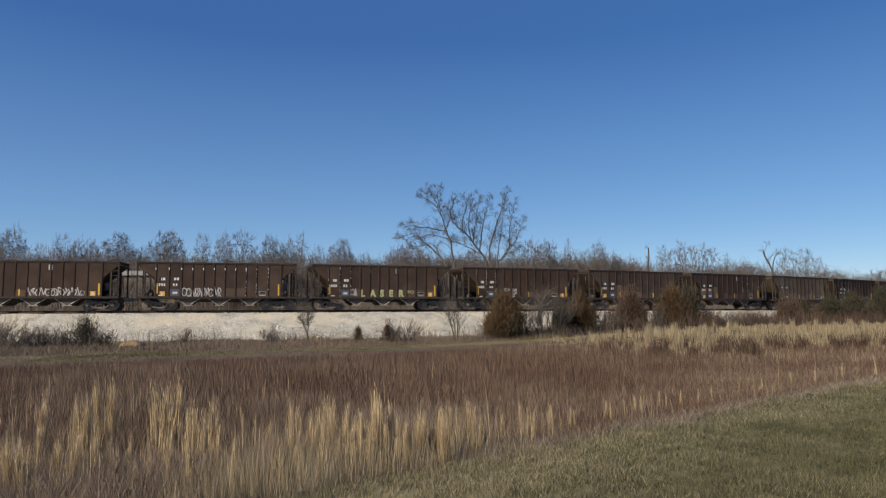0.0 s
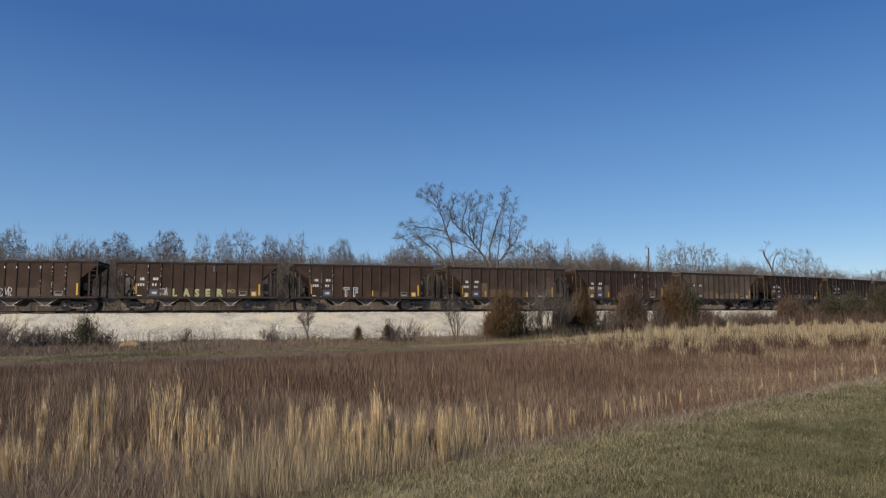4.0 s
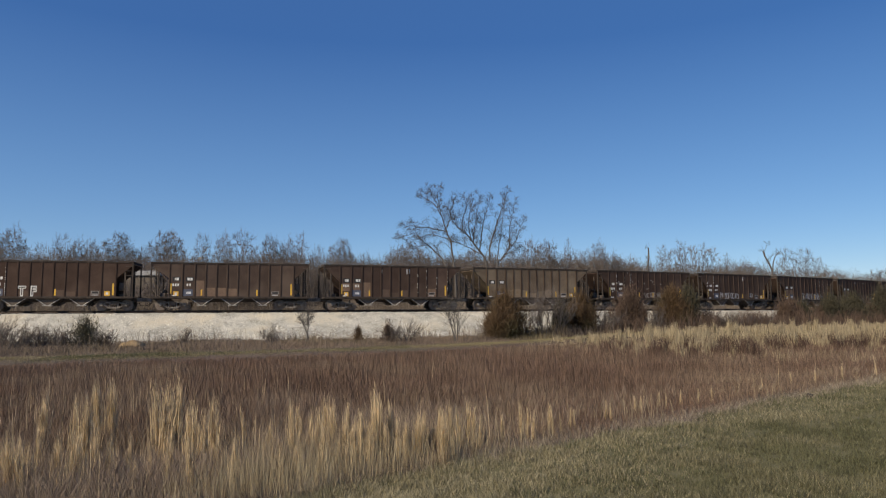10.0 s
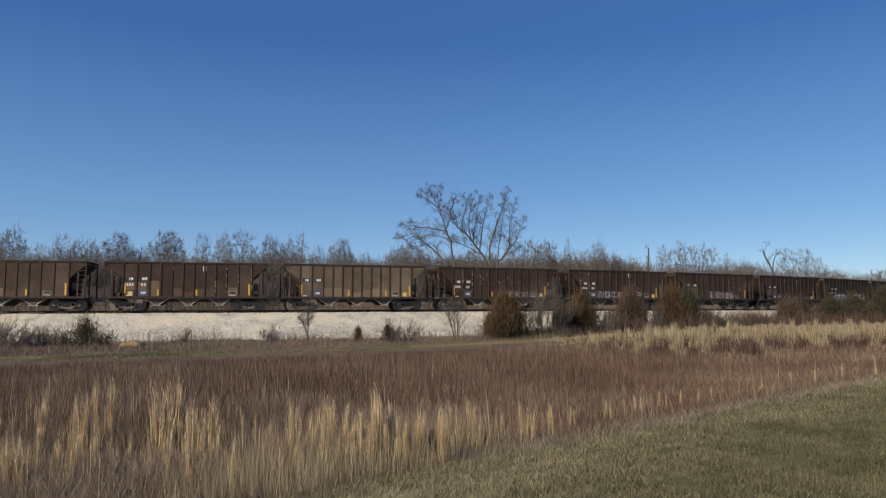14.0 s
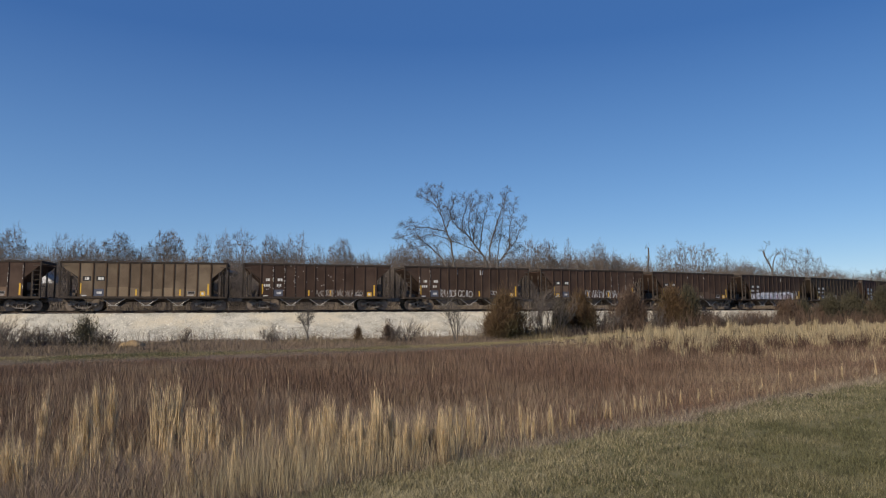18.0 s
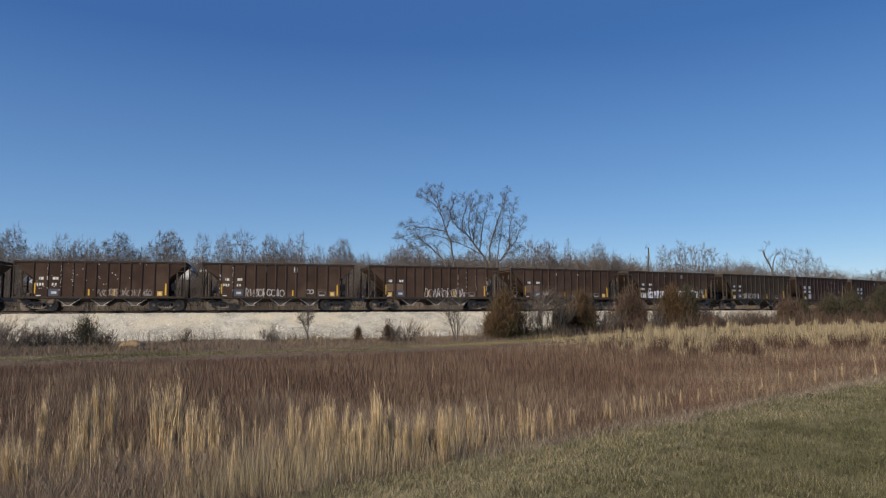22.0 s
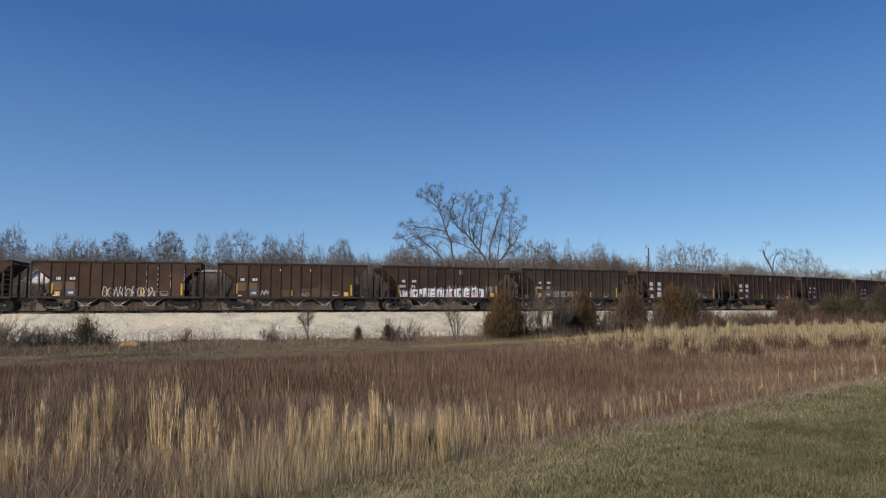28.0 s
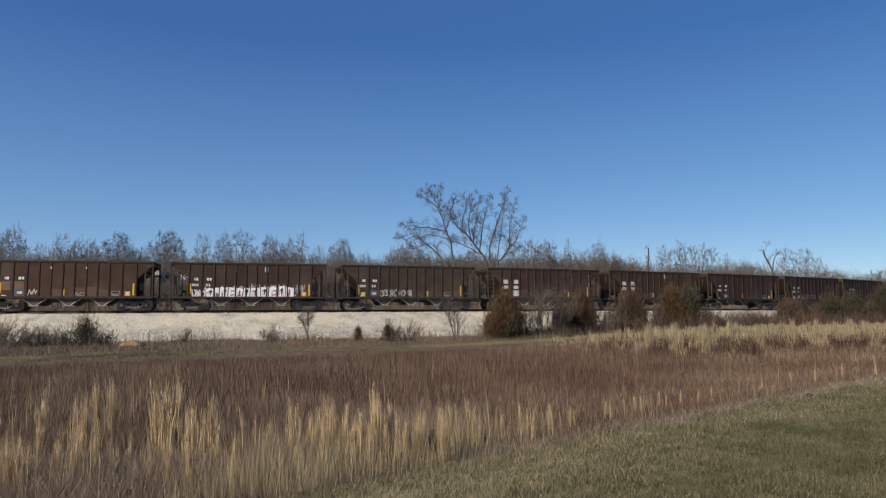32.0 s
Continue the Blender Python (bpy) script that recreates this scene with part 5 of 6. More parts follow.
# ---- bushes by the track ----
def cedar(seed, height, width, material=None, leaves=5200, label="dense brown-green winter cedar bush", spray=1.0, cone=2.8):
    """A trunk with limbs, and a crown of small sprays gathered in uneven clumps."""
    rng = np.random.default_rng(seed)
    w = Wood()
    w.tube([(0, 0, -0.3), (0.03, 0, height * 0.4), (0, 0.02, height * 0.9)], (0.09, 0.06, 0.015), 6)
    clumps = []
    lobe = rng.uniform(0, 6.28, 3)
    for _ in range(85):
        u = rng.uniform(0.02, 0.97)
        a = rng.uniform(0, 6.28)
        rad = width / 2 * (1 - u ** cone) * (0.8 + 0.2 * math.sin(u * 3.1)) * rng.uniform(0.3, 1.0) * (1 + 0.22 * math.sin(2 * a + lobe[0]) + 0.15 * math.sin(3 * a + lobe[1] + 4 * u)) + 0.04
        c = np.array((rad * math.cos(a), rad * math.sin(a), height * u * rng.uniform(0.86, 1.06)))
        clumps.append((c, width * rng.uniform(0.05, 0.15) * spray))
        w.tube([(0, 0, c[2] * 0.75), c * np.array((0.6, 0.6, 0.93)), c], (0.03, 0.02, 0.008), 3)
    bush = tagged(new("cedar_bush"), label, "bush", "bushes beside the track")
    shared("trunk", w.mesh("trunk", M_BARK), bush)
    k = rng.integers(0, len(clumps), leaves)
    c = np.array([q[0] for q in clumps])[k]
    s = np.array([q[1] for q in clumps])[k]
    off = rng.normal(0, 1, (leaves, 3)) * s[:, None] * np.array((0.8, 0.8, 1.5))
    p = c + off
    p[:, 2] = np.maximum(p[:, 2], 0.05)
    d = off / (np.linalg.norm(off, axis=1)[:, None] + 1e-6) + rng.normal(0, 0.5, (leaves, 3)) + np.array((0, 0, 1.1))
    d /= np.linalg.norm(d, axis=1)[:, None]
    side = np.cross(d, rng.normal(0, 1, (leaves, 3)))
    side /= np.linalg.norm(side, axis=1)[:, None] + 1e-9
    ln = rng.uniform(0.14, 0.40, leaves)[:, None] * (0.6 + 0.4 * min(1.0, height / 3))
    v = np.stack((p - side * ln * 0.06, p + side * ln * 0.06, p + d * ln), 1).reshape(-1, 3)
    shared("crown", fast_mesh("crown", v, np.arange(3 * leaves).reshape(-1, 3), material or M_CEDAR), bush)
    return bush


def shrub(seed, height, width, stems=26, label="thin leafless brown shrub"):
    rng = np.random.default_rng(seed)
    thick, thin = Wood(), Wood()
    for _ in range(stems):
        grow(rng, thick, thin, (rng.normal(0, width * 0.06), rng.normal(0, width * 0.06), -0.15), (rng.normal(0, width / height * 0.5), rng.normal(0, 0.3), 1), height * rng.uniform(0.55, 0.95), 0.034, 1, 3, (0, 7, 6), 0.3, 0.4, 0.008)
    ob = tagged(new("bare_shrub"), label, "shrub", "bare shrubs beside the track")
    shared("trunk", thick.mesh("trunk", M_BARK), ob)
    shared("crown", thin.mesh("crown", M_THICKET), ob)
    return ob


def bushes():
    # bearing, distance, height, width, foliage: brown-green 0, russet 1, dark olive 2
    rows = [(893, 50.5, 2.65, 3.2, 0), (1026, 56, 2.9, 2.7, 0), (1113, 59, 2.8, 3.0, 1), (1186, 61, 3.1, 2.6, 0), (1215, 62, 3.2, 2.6, 2), (1392, 70, 2.3, 3.2, 1), (1416, 71, 2.2, 2.6, 2), (1468, 74, 3.0, 3.0, 2), (1505, 76, 3.1, 3.4, 2), (1560, 79, 3.5, 3.8, 2), (1536, 80, 2.2, 2.6, 1), (1440, 74, 1.8, 2.6, 1), (1615, 82, 4.0, 4.6, 0)]
    for i, (px, dist, h, w, russet) in enumerate(rows):
        ob = cedar(500 + i, h, w, (M_CEDAR, M_SHRUB_RED, M_DARK_CEDAR)[russet], 24000, ("dense brown-green winter cedar bush", "russet-brown winter bush beside the track", "dense dark olive-green winter cedar bush")[russet])
        place(ob, px, dist)
    place(cedar(519, 2.6, 1.5, M_DARK_CEDAR, 9000, "narrow dark green cedar among brown bushes", 0.7, 1.6), 990, 54)
    place(cedar(520, 1.25, 3.6, M_DARK_CEDAR, 4500, "small dark green cedar bush below the ballast", 0.75, 0.8), 153, 40.5)
    place(cedar(521, 0.95, 1.0, M_CEDAR, 1200, "small dark cedar seedling in brown weeds", 0.9, 0.8), 634, 45.5)
    place(cedar(522, 1.15, 1.1, M_SHRUB_RED, 1200, "small dark cedar seedling in brown weeds", 1.0, 0.9), 686, 46)
    for i, (px, dist, h, w, n) in enumerate([(955, 51, 3.9, 3.0, 13), (985, 53, 3.4, 2.4, 9), (930, 52, 2.4, 2.0, 8), (1070, 56, 2.2, 2.6, 16), (1255, 63, 2.2, 3.0, 18), (1155, 58, 2.2, 2.2, 14), (1290, 61, 1.6, 2.8, 16), (1340, 63, 1.7, 2.8, 16), (4, 40, 2.0, 1.2, 8), (24, 38.5, 1.6, 2.6, 22), (72, 39, 1.5, 2.4, 20), (112, 39.5, 1.3, 2.0, 16), (188, 40.5, 1.2, 2.2, 16), (480, 44, 1.2, 1.6, 10), (690, 46, 1.3, 1.8, 12), (330, 44, 1.1, 1.6, 8), (720, 47, 1.5, 1.8, 10)]):
        place(shrub(540 + i, h, w, n), px, dist)


    for px, dist, h, stems in ((548, 44.5, 2.7, 1), (808, 46.5, 3.4, 3)):
        ob = bare_tree(900 + px, h, stems, 4 if stems == 1 else 3, 0.42, 0.006, "sapling", 0.3, M_BARK)
        tagged(ob, "small leafless sapling in weeds below the ballast", "sapling", "saplings below the ballast")
        place(ob, px, dist)


bushes()


# ---- grasses ----
def blades(name, x, y, h, w, lean, material, rng, label, category="grass", droop=0.25, base=None):
    """Tapering two-part blades, one joined mesh."""
    n = len(x)
    z = ground_z(x, y) if base is None else base
    a, b = rng.uniform(0, 6.28, n), rng.uniform(0, 6.28, n)
    fx, fy = np.cos(a) * w / 2, np.sin(a) * w / 2
    lx_, ly_ = np.cos(b) * lean * h, np.sin(b) * lean * h
    o = np.stack((x, y, z - 0.02), 1)
    f = np.stack((fx, fy, np.zeros(n)), 1)
    mid = o + np.stack((lx_ * 0.4, ly_ * 0.4, h * 0.55), 1)
    tip = o + np.stack((lx_ * (1 + droop), ly_ * (1 + droop), h), 1)
    v = np.stack((o - f, o + f, mid - f * 0.8, mid + f * 0.8, tip), 1).reshape(-1, 3)
    k = 5 * np.arange(n)[:, None, None]
    tri = (np.array([(0, 1, 3), (0, 3, 2), (2, 3, 4)])[None] + k).reshape(-1, 3)
    ob = new(name, fast_mesh(name, v, tri, material))
    return tagged(ob, label, category, kind="stuff") if label else ob


def spread(rng, n, near, far, wide=0.74):
    """Ground points over the wedge of land before the track, thinner with distance."""
    y = near * (far / near) ** rng.uniform(0, 1, n)
    return rng.uniform(-wide, wide, n) * y, y


def grasses():
    rng = np.random.default_rng(12)
    # lawn: greener away from the edge, straw-coloured near it and in patches
    y = 4.2 * (30 / 4.2) ** rng.uniform(0, 1, 560000)
    x = rng.uniform(-0.32, 0.74, len(y)) * y
    e = lawn_edge(x) + 0.25 * wave(x, y, 0.7, 3) - y
    k = e > 0
    x, y, e = x[k], y[k], e[k]
    h = rng.uniform(0.03, 0.085, len(x)) * (1 + 0.35 * wave(x, y, 0.12, 1) + 0.3 * wave(x, y, 0.4, 4)) + 0.05 * np.exp(-e / 0.25) * rng.uniform(0, 1, len(x))
    dry = rng.uniform(0, 1, len(x)) < 0.18 + 0.34 * (1 - smooth((x + 0.6) / 3.2)) + 0.42 * np.exp(-((e - 0.7) / 1.1) ** 2) + 0.16 * wave(x, y, 0.55, 5) + 0.14 * wave(x, y, 1.7, 2) - 0.28 * smooth((x - 1.5) / 3)
    for mask, name, mat, label in ((~dry, "lawn_grass", M_LAWN, "short mown green lawn grass"), (dry, "dry_lawn_grass", M_LAWN_DRY, "short straw-coloured blades in the lawn")):
        blades(name, x[mask], y[mask], h[mask], 0.0032 + 0.00034 * y[mask], 0.35, mat, rng, label)
    # russet bluestem field
    x, y = spread(rng, 620000, 6.5, 64)
    a, b = (y - lawn_edge(x)) / 1.4, (path_line(x) - y) / 1.4
    gold = (x > 5 + rng.uniform(0, 12, len(x))) & (y > 26 + 0.55 * x + 2.5 * wave(x, y, 4.0, 5) + rng.normal(0, 1.5, len(x)))
    k = (a > 0.4 * (1 - smooth(x / 2))) & (b > 0.2) & ~(gold & (rng.uniform(0, 1, len(x)) < 0.75)) & (rng.uniform(0, 1, len(x)) < 0.1 + 0.9 * smooth((a - 4.5 * (1 - smooth((x + 1.0) / 2.5))) / (5.0 - 4.0 * smooth((x + 1.0) / 2.5))))
    x, y, a, b = x[k], y[k], a[k], b[k]
    h = (0.06 + 0.48 * smooth((b - 1.0) / 7.0)) * (0.55 + 0.45 * smooth((a - 3) / 5)) * rng.uniform(0.45, 1.1, len(x)) * (1 + 0.18 * wave(x, y, 3.0, 7)) * (1 + 0.25 * wave(x, y, 0.5, 3)) * (0.45 + 0.55 * smooth((y - 8) / 22))
    blades("bluestem_field", x, y, h, 0.0015 + 0.00036 * y, 0.13, M_RED, rng, "dense russet-brown dry prairie grass field")
    # grey-brown tangled weeds nearer the lawn
    x, y = spread(rng, 230000, 4.6, 24)
    a = (y - lawn_edge(x)) / 1.4
    k = (a > 0.05) & (rng.uniform(0, 1, len(x)) < (1 - smooth((a - 5.0) / 6.0) * 0.9) * (1 - 0.85 * smooth((x + 1.0) / 2.5)))
    x, y = x[k], y[k]
    h = rng.uniform(0.08, 0.40, len(x)) * (1 + 0.35 * wave(x, y, 1.2, 2)) * (0.35 + 0.65 * smooth((y - lawn_edge(x)) / 2.0))
    blades("dry_weeds", x, y, h, 0.002 + 0.0004 * y, 0.35, M_GREY, rng, "tangled grey-brown dry weeds")
    # mown strip and verge
    x, y = rng.uniform(-26, 40, 110000), np.clip(rng.normal(0, 0.9, 110000), -2.6, 2.6)
    y = y + path_line(x)
    k = (np.abs(x) < 0.74 * y) & (rng.uniform(0, 1, len(x)) < 0.3 + 0.7 * smooth((x + 4) / 10) + 0.3 * wave(x, y, 2.5, 3))
    x, y = x[k], y[k]
    blades("mown_strip", x, y, rng.uniform(0.04, 0.09, len(x)), 0.02, 0.5, M_MOWN, rng, "pale mown grass strip across the field")
    x, y = rng.uniform(-18, -2, 26000), np.clip(rng.normal(0, 1.0, 26000), -2.4, 2.4)
    y = y + path_line(x)
    k = (np.abs(x) < 0.74 * y) & (rng.uniform(0, 1, len(x)) < 0.15 + 0.55 * (1 - smooth((x + 14) / 4)) + 0.2 * wave(x, y, 1.8, 6))
    blades("green_strip", x[k], y[k], rng.uniform(0.05, 0.12, k.sum()), 0.02, 0.4, M_LAWN, rng, "short green grass left in the mown strip")
    # brown brush between strip and ballast
    x, y = spread(rng, 420000, 24, 100)
    g = track_gap(x, y)
    b = (y - path_line(x)) / 1.4
    k = (b > 0.4 + 1.2 * rng.uniform(0, 1, len(x))) & (g < -5.6) & ((g < -6.8) | (rng.uniform(0, 1, len(x)) < 0.3))
    x, y, b, g = x[k], y[k], b[k], g[k]
    h = (rng.uniform(0.15, 0.55, len(x)) + 0.12 * smooth((x - 1) / 12)) * (0.3 + 0.7 * smooth((b - 0.8) / (4.0 - 3.0 * smooth((x - 1) / 10)))) * (1 + 0.6 * smooth((x - 1) / 12) + 0.9 * smooth((x - 16) / 8)) * (1 + 0.4 * wave(x, y, 2.5, 9)) * np.where(rng.uniform(0, 1, len(x)) < 0.05 * (1 + wave(x, y, 1.7, 6)), 1.0 + 1.6 * (1 - smooth((x - 1) / 10)), 1.0)
    h = h * (0.62 + 0.38 * smooth((x + 2) / 8))
    russet = x > 13 + rng.normal(0, 2.5, len(x))
    for mask, name, mat, label in ((~russet, "brush_weeds", M_BRUSH, "brown dead weeds below the railway bank"), (russet, "russet_brush", M_RUSSET_BRUSH, "dark russet brush at the foot of the bank")):
        blades(name, x[mask], y[mask], h[mask], 0.003 + 0.0004 * y[mask] + 0.01 * smooth((x[mask] - 1) / 12), 0.3, mat, rng, label)
    # tall pale brush behind the rails
    s, off = rng.uniform(-60, 110, 90000), rng.uniform(6.8, 10.5, 90000)
    x, y, _ = on_track(s, off)
    blades("far_brush", x, y, rng.uniform(1.4, 3.1, len(x)) * (1 + 0.15 * wave(x, y, 2.0, 4)), np.full(len(x), 0.035), 0.12, M_FARBRUSH, rng, "tall dry grey-brown brush behind the rails")
    # pale grass band
    x, y = spread(rng, 230000, 26, 90)
    b = (path_line(x) - y) / 1.4
    gold = (x > 4 + rng.uniform(0, 13, len(x))) & (y > 25.5 + 0.55 * x + 2.5 * wave(x, y, 4.0, 5) + rng.normal(0, 1.5, len(x))) & (b > -1.8) & ~russet_patch(x, y) & ~((np.abs(b) < 1.5) & (x < 20))
    sparse = (x > 7) & (y > 19 + 0.3 * x) & (b > 0) & (rng.uniform(0, 1, len(x)) < 0.06 + 0.08 * wave(x, y, 1.4, 4))
    k = (gold & (wave(x, y, 1.6, 8) > -0.45) & (wave(x, y, 0.55, 2) > -0.35)) | sparse
    x, y = x[k], y[k]
    h = rng.uniform(0.2, 0.5, len(x)) * (0.5 + 0.5 * smooth((x - 6) / 8)) * (1 + 0.4 * wave(x, y, 1.1, 4)) * (1 + 0.35 * wave(x, y, 0.45, 6))
    blades("pale_grass_band", x, y, h, 0.004 + 0.00055 * y, 0.16, M_FARTAN, rng, "pale tan standing dry grass")
    # pale dead fringe where the mower stops
    x = rng.uniform(-8, 24, 16000)
    y = lawn_edge(x) + rng.normal(0.1, 0.22, len(x)) + 0.25 * wave(x, x * 0.3, 0.9, 3)
    blades("edge_fringe", x, y, rng.uniform(0.03, 0.17, len(x)), 0.002 + 0.0003 * np.abs(y), 0.7, M_FRINGE, rng, "pale dead grass fringe along the lawn")
    # straw mixed into the weeds
    x, y = spread(rng, 17000, 4.8, 24)
    a = (y - lawn_edge(x)) / 1.4
    k = (a > 0.05) & (wave(x, y, 1.1, 6) + 0.5 * wave(x, y, 3.0, 2) > 0.15) & (rng.uniform(0, 1, len(x)) < 1 - 0.8 * smooth((a - 4) / 6))
    x, y = x[k], y[k]
    blades("straw_tangle", x, y, rng.uniform(0.08, 0.34, len(x)), 0.0015 + 0.0003 * y, 0.32, M_FARTAN, rng, "pale straw tangled in the weeds")
    # broken tan stems among the bunches along the lawn
    x, y = spread(rng, 60000, 5.6, 11)
    a = (y - lawn_edge(x)) / 1.4
    k = (a > 0.05) & (a < 2.2) & (wave(x, y, 0.8, 9) + 0.4 * wave(x, y, 0.3, 2) > -0.2) & (rng.uniform(0, 1, len(x)) < (0.85 - 0.75 * smooth((x + 0.2) / 0.9)) * (0.12 + 0.88 * smooth((x + 2.6) / 0.9)))
    x, y = x[k], y[k]
    blades("broken_stems", x, y, rng.uniform(0.1, 0.5, len(x)), 0.0012 + 0.0003 * y, 0.16, M_FARTAN, rng, "broken tan grass stems along the lawn", droop=0.1)
    # thin weed stems against the ballast
    s, off = rng.uniform(-30, 60, 11000), rng.uniform(-11.5, -5.6, 11000)
    x, y, _ = on_track(s, off)
    k = (wave(x, y, 2.3, 3) + 0.6 * wave(x, y, 0.9, 7) > -0.1) & (y > path_line(x) + 2.0)
    x, y = x[k], y[k]
    blades("weed_stems", x, y, rng.uniform(0.4, 1.25, len(x)), np.full(len(x), 0.012), 0.22, M_THICKET, rng, "thin bare weed stems below the ballast")
    # dark russet tufts at the foot of the pale band
    x, y = spread(rng, 150000, 28, 60)
    k = russet_patch(x, y) & (wave(x, y, 0.8, 5) > 0.25)
    x, y = x[k], y[k]
    tx, ty = spread(rng, 540, 27, 62)
    k = (tx > 8) & (np.abs(ty - (26.8 + 0.55 * tx + 2.0 * wave(tx, ty, 4.0, 5))) < 3.0)
    tx, ty = np.repeat(tx[k], 90), np.repeat(ty[k], 90)
    tx, ty = tx + rng.normal(0, 0.17, len(tx)), ty + rng.normal(0, 0.17, len(tx))
    x, y = np.concatenate((x, tx)), np.concatenate((y, ty))
    blades("russet_tufts", x, y, rng.uniform(0.4, 1.1, len(x)), 0.003 + 0.0006 * y, 0.2, M_DARK_RED, rng, "dark russet grass tufts before the pale grass")
    # tan bunches that stand up out of the pale band
    tx, ty = spread(rng, 4200, 26, 75)
    b = (path_line(tx) - ty) / 1.4
    k = (tx > 7) & (ty > 25 + 0.6 * tx + 2.0 * wave(tx, ty, 4.0, 5)) & (b > 1.2) & (rng.uniform(0, 1, len(tx)) < 0.35 + 0.4 * smooth((tx - 9) / 8))
    tx, ty = np.repeat(tx[k], 46), np.repeat(ty[k], 46)
    big = np.repeat(rng.uniform(0.5, 1.3, k.sum()), 46) * (0.35 + 0.65 * smooth((tx - 6) / 8))
    tx, ty = tx + rng.normal(0, 0.10, len(tx)), ty + rng.normal(0, 0.10, len(tx))
    blades("tan_bunches", tx, ty, big * rng.uniform(0.6, 1.0, len(tx)), 0.004 + 0.0005 * ty, 0.12, M_FARTAN, rng, "pale tan grass bunches in the far band")
    # scattered tan stalks in the field
    x, y = spread(rng, 5000, 6.2, 22)
    a = (y - lawn_edge(x)) / 1.4
    k = (a > 0.2) & (rng.uniform(0, 1, len(x)) < np.where(wave(x, y, 3.5, 1) > 0.1, 0.6, 0.15) * (1 - 0.8 * smooth((y - 11) / 9)) * (1 - 0.9 * smooth((x + 1) / 2)))
    x, y = x[k], y[k]
    blades("tan_stalks", x, y, rng.uniform(0.35, 0.85, len(x)), 0.0015 + 0.0003 * y, 0.08, M_TAN, rng, "scattered tan grass stalks", droop=0.1)


grasses()


def clump_mesh(seed, n=70, spread_r=0.045):
    """A tight upright bunch of dry stems with short leaves and ragged seed heads."""
    rng = np.random.default_rng(seed)
    r = np.minimum(np.abs(rng.normal(0, spread_r, n)), spread_r * 2.4)
    a = rng.uniform(0, 6.28, n)
    x, y = r * np.cos(a), r * np.sin(a)
    h = (1.0 - 0.16 * r / spread_r) * (1.0 - 0.72 * rng.uniform(0, 1, n) ** 1.25)
    w = rng.uniform(0.0035, 0.0065, n)
    f = rng.uniform(0, 6.28, n)
    fx, fy = np.cos(f) * w / 2, np.sin(f) * w / 2  # stems face all ways
    lean = rng.normal(0, 0.022, (2, n)) + rng.normal(0, 0.025, (2, 1)) + np.stack((x, y)) * 0.25
    nod = np.abs(rng.normal(0.010, 0.012, n))
    to = rng.normal(0.4, 0.8, n)
    v = []
    for u, wide, bend in ((0.0, 0.8, 0.0), (0.45, 1.0, 0.0), (0.78, 1.0, 0.35), (1.0, 0.05, 1.6)):
        cx = x + lean[0] * u + nod * bend * np.cos(to)
        cy = y + lean[1] * u + nod * bend * np.sin(to)
        z = h * u - (0.02 if u == 0 else 0.0)
        v += [np.stack((cx - fx * wide, cy - fy * wide, z), 1), np.stack((cx + fx * wide, cy + fy * wide, z), 1)]
    v = np.stack(v, 1).reshape(-1, 3)
    q = np.array([(0, 1, 3, 2), (2, 3, 5, 4), (4, 5, 7, 6)])[None] + 8 * np.arange(n)[:, None, None]
    # short leaves and seed tufts along the stems, close to them
    k = np.repeat(np.arange(n), 7)
    m = len(k)
    u = rng.uniform(0.12, 0.95, m)
    p = np.stack((x[k] + lean[0][k] * u, y[k] + lean[1][k] * u, h[k] * u), 1)
    b = rng.uniform(0, 6.28, m)
    d = np.stack((np.cos(b) * 0.22, np.sin(b) * 0.22, np.ones(m)), 1) * rng.uniform(0.03, 0.11, (m, 1))
    t = np.stack((np.sin(b), -np.cos(b), np.zeros(m)), 1) * rng.uniform(0.0015, 0.0035, (m, 1))
    leaf = np.stack((p - t * 0.4, p + t * 0.4, p + d * 0.5 + t, p + d * 0.5 - t, p + d + t * 0.1, p + d - t * 0.1), 1).reshape(-1, 3)
    lq = np.array([(0, 1, 2, 3), (3, 2, 4, 5)])[None] + 6 * np.arange(m)[:, None, None] + len(v)
    return new("grass_clump", fast_mesh("grass_clump", np.concatenate((v, leaf)), np.concatenate((q.reshape(-1, 4), lq.reshape(-1, 4))), M_TAN))


CLUMPS = []


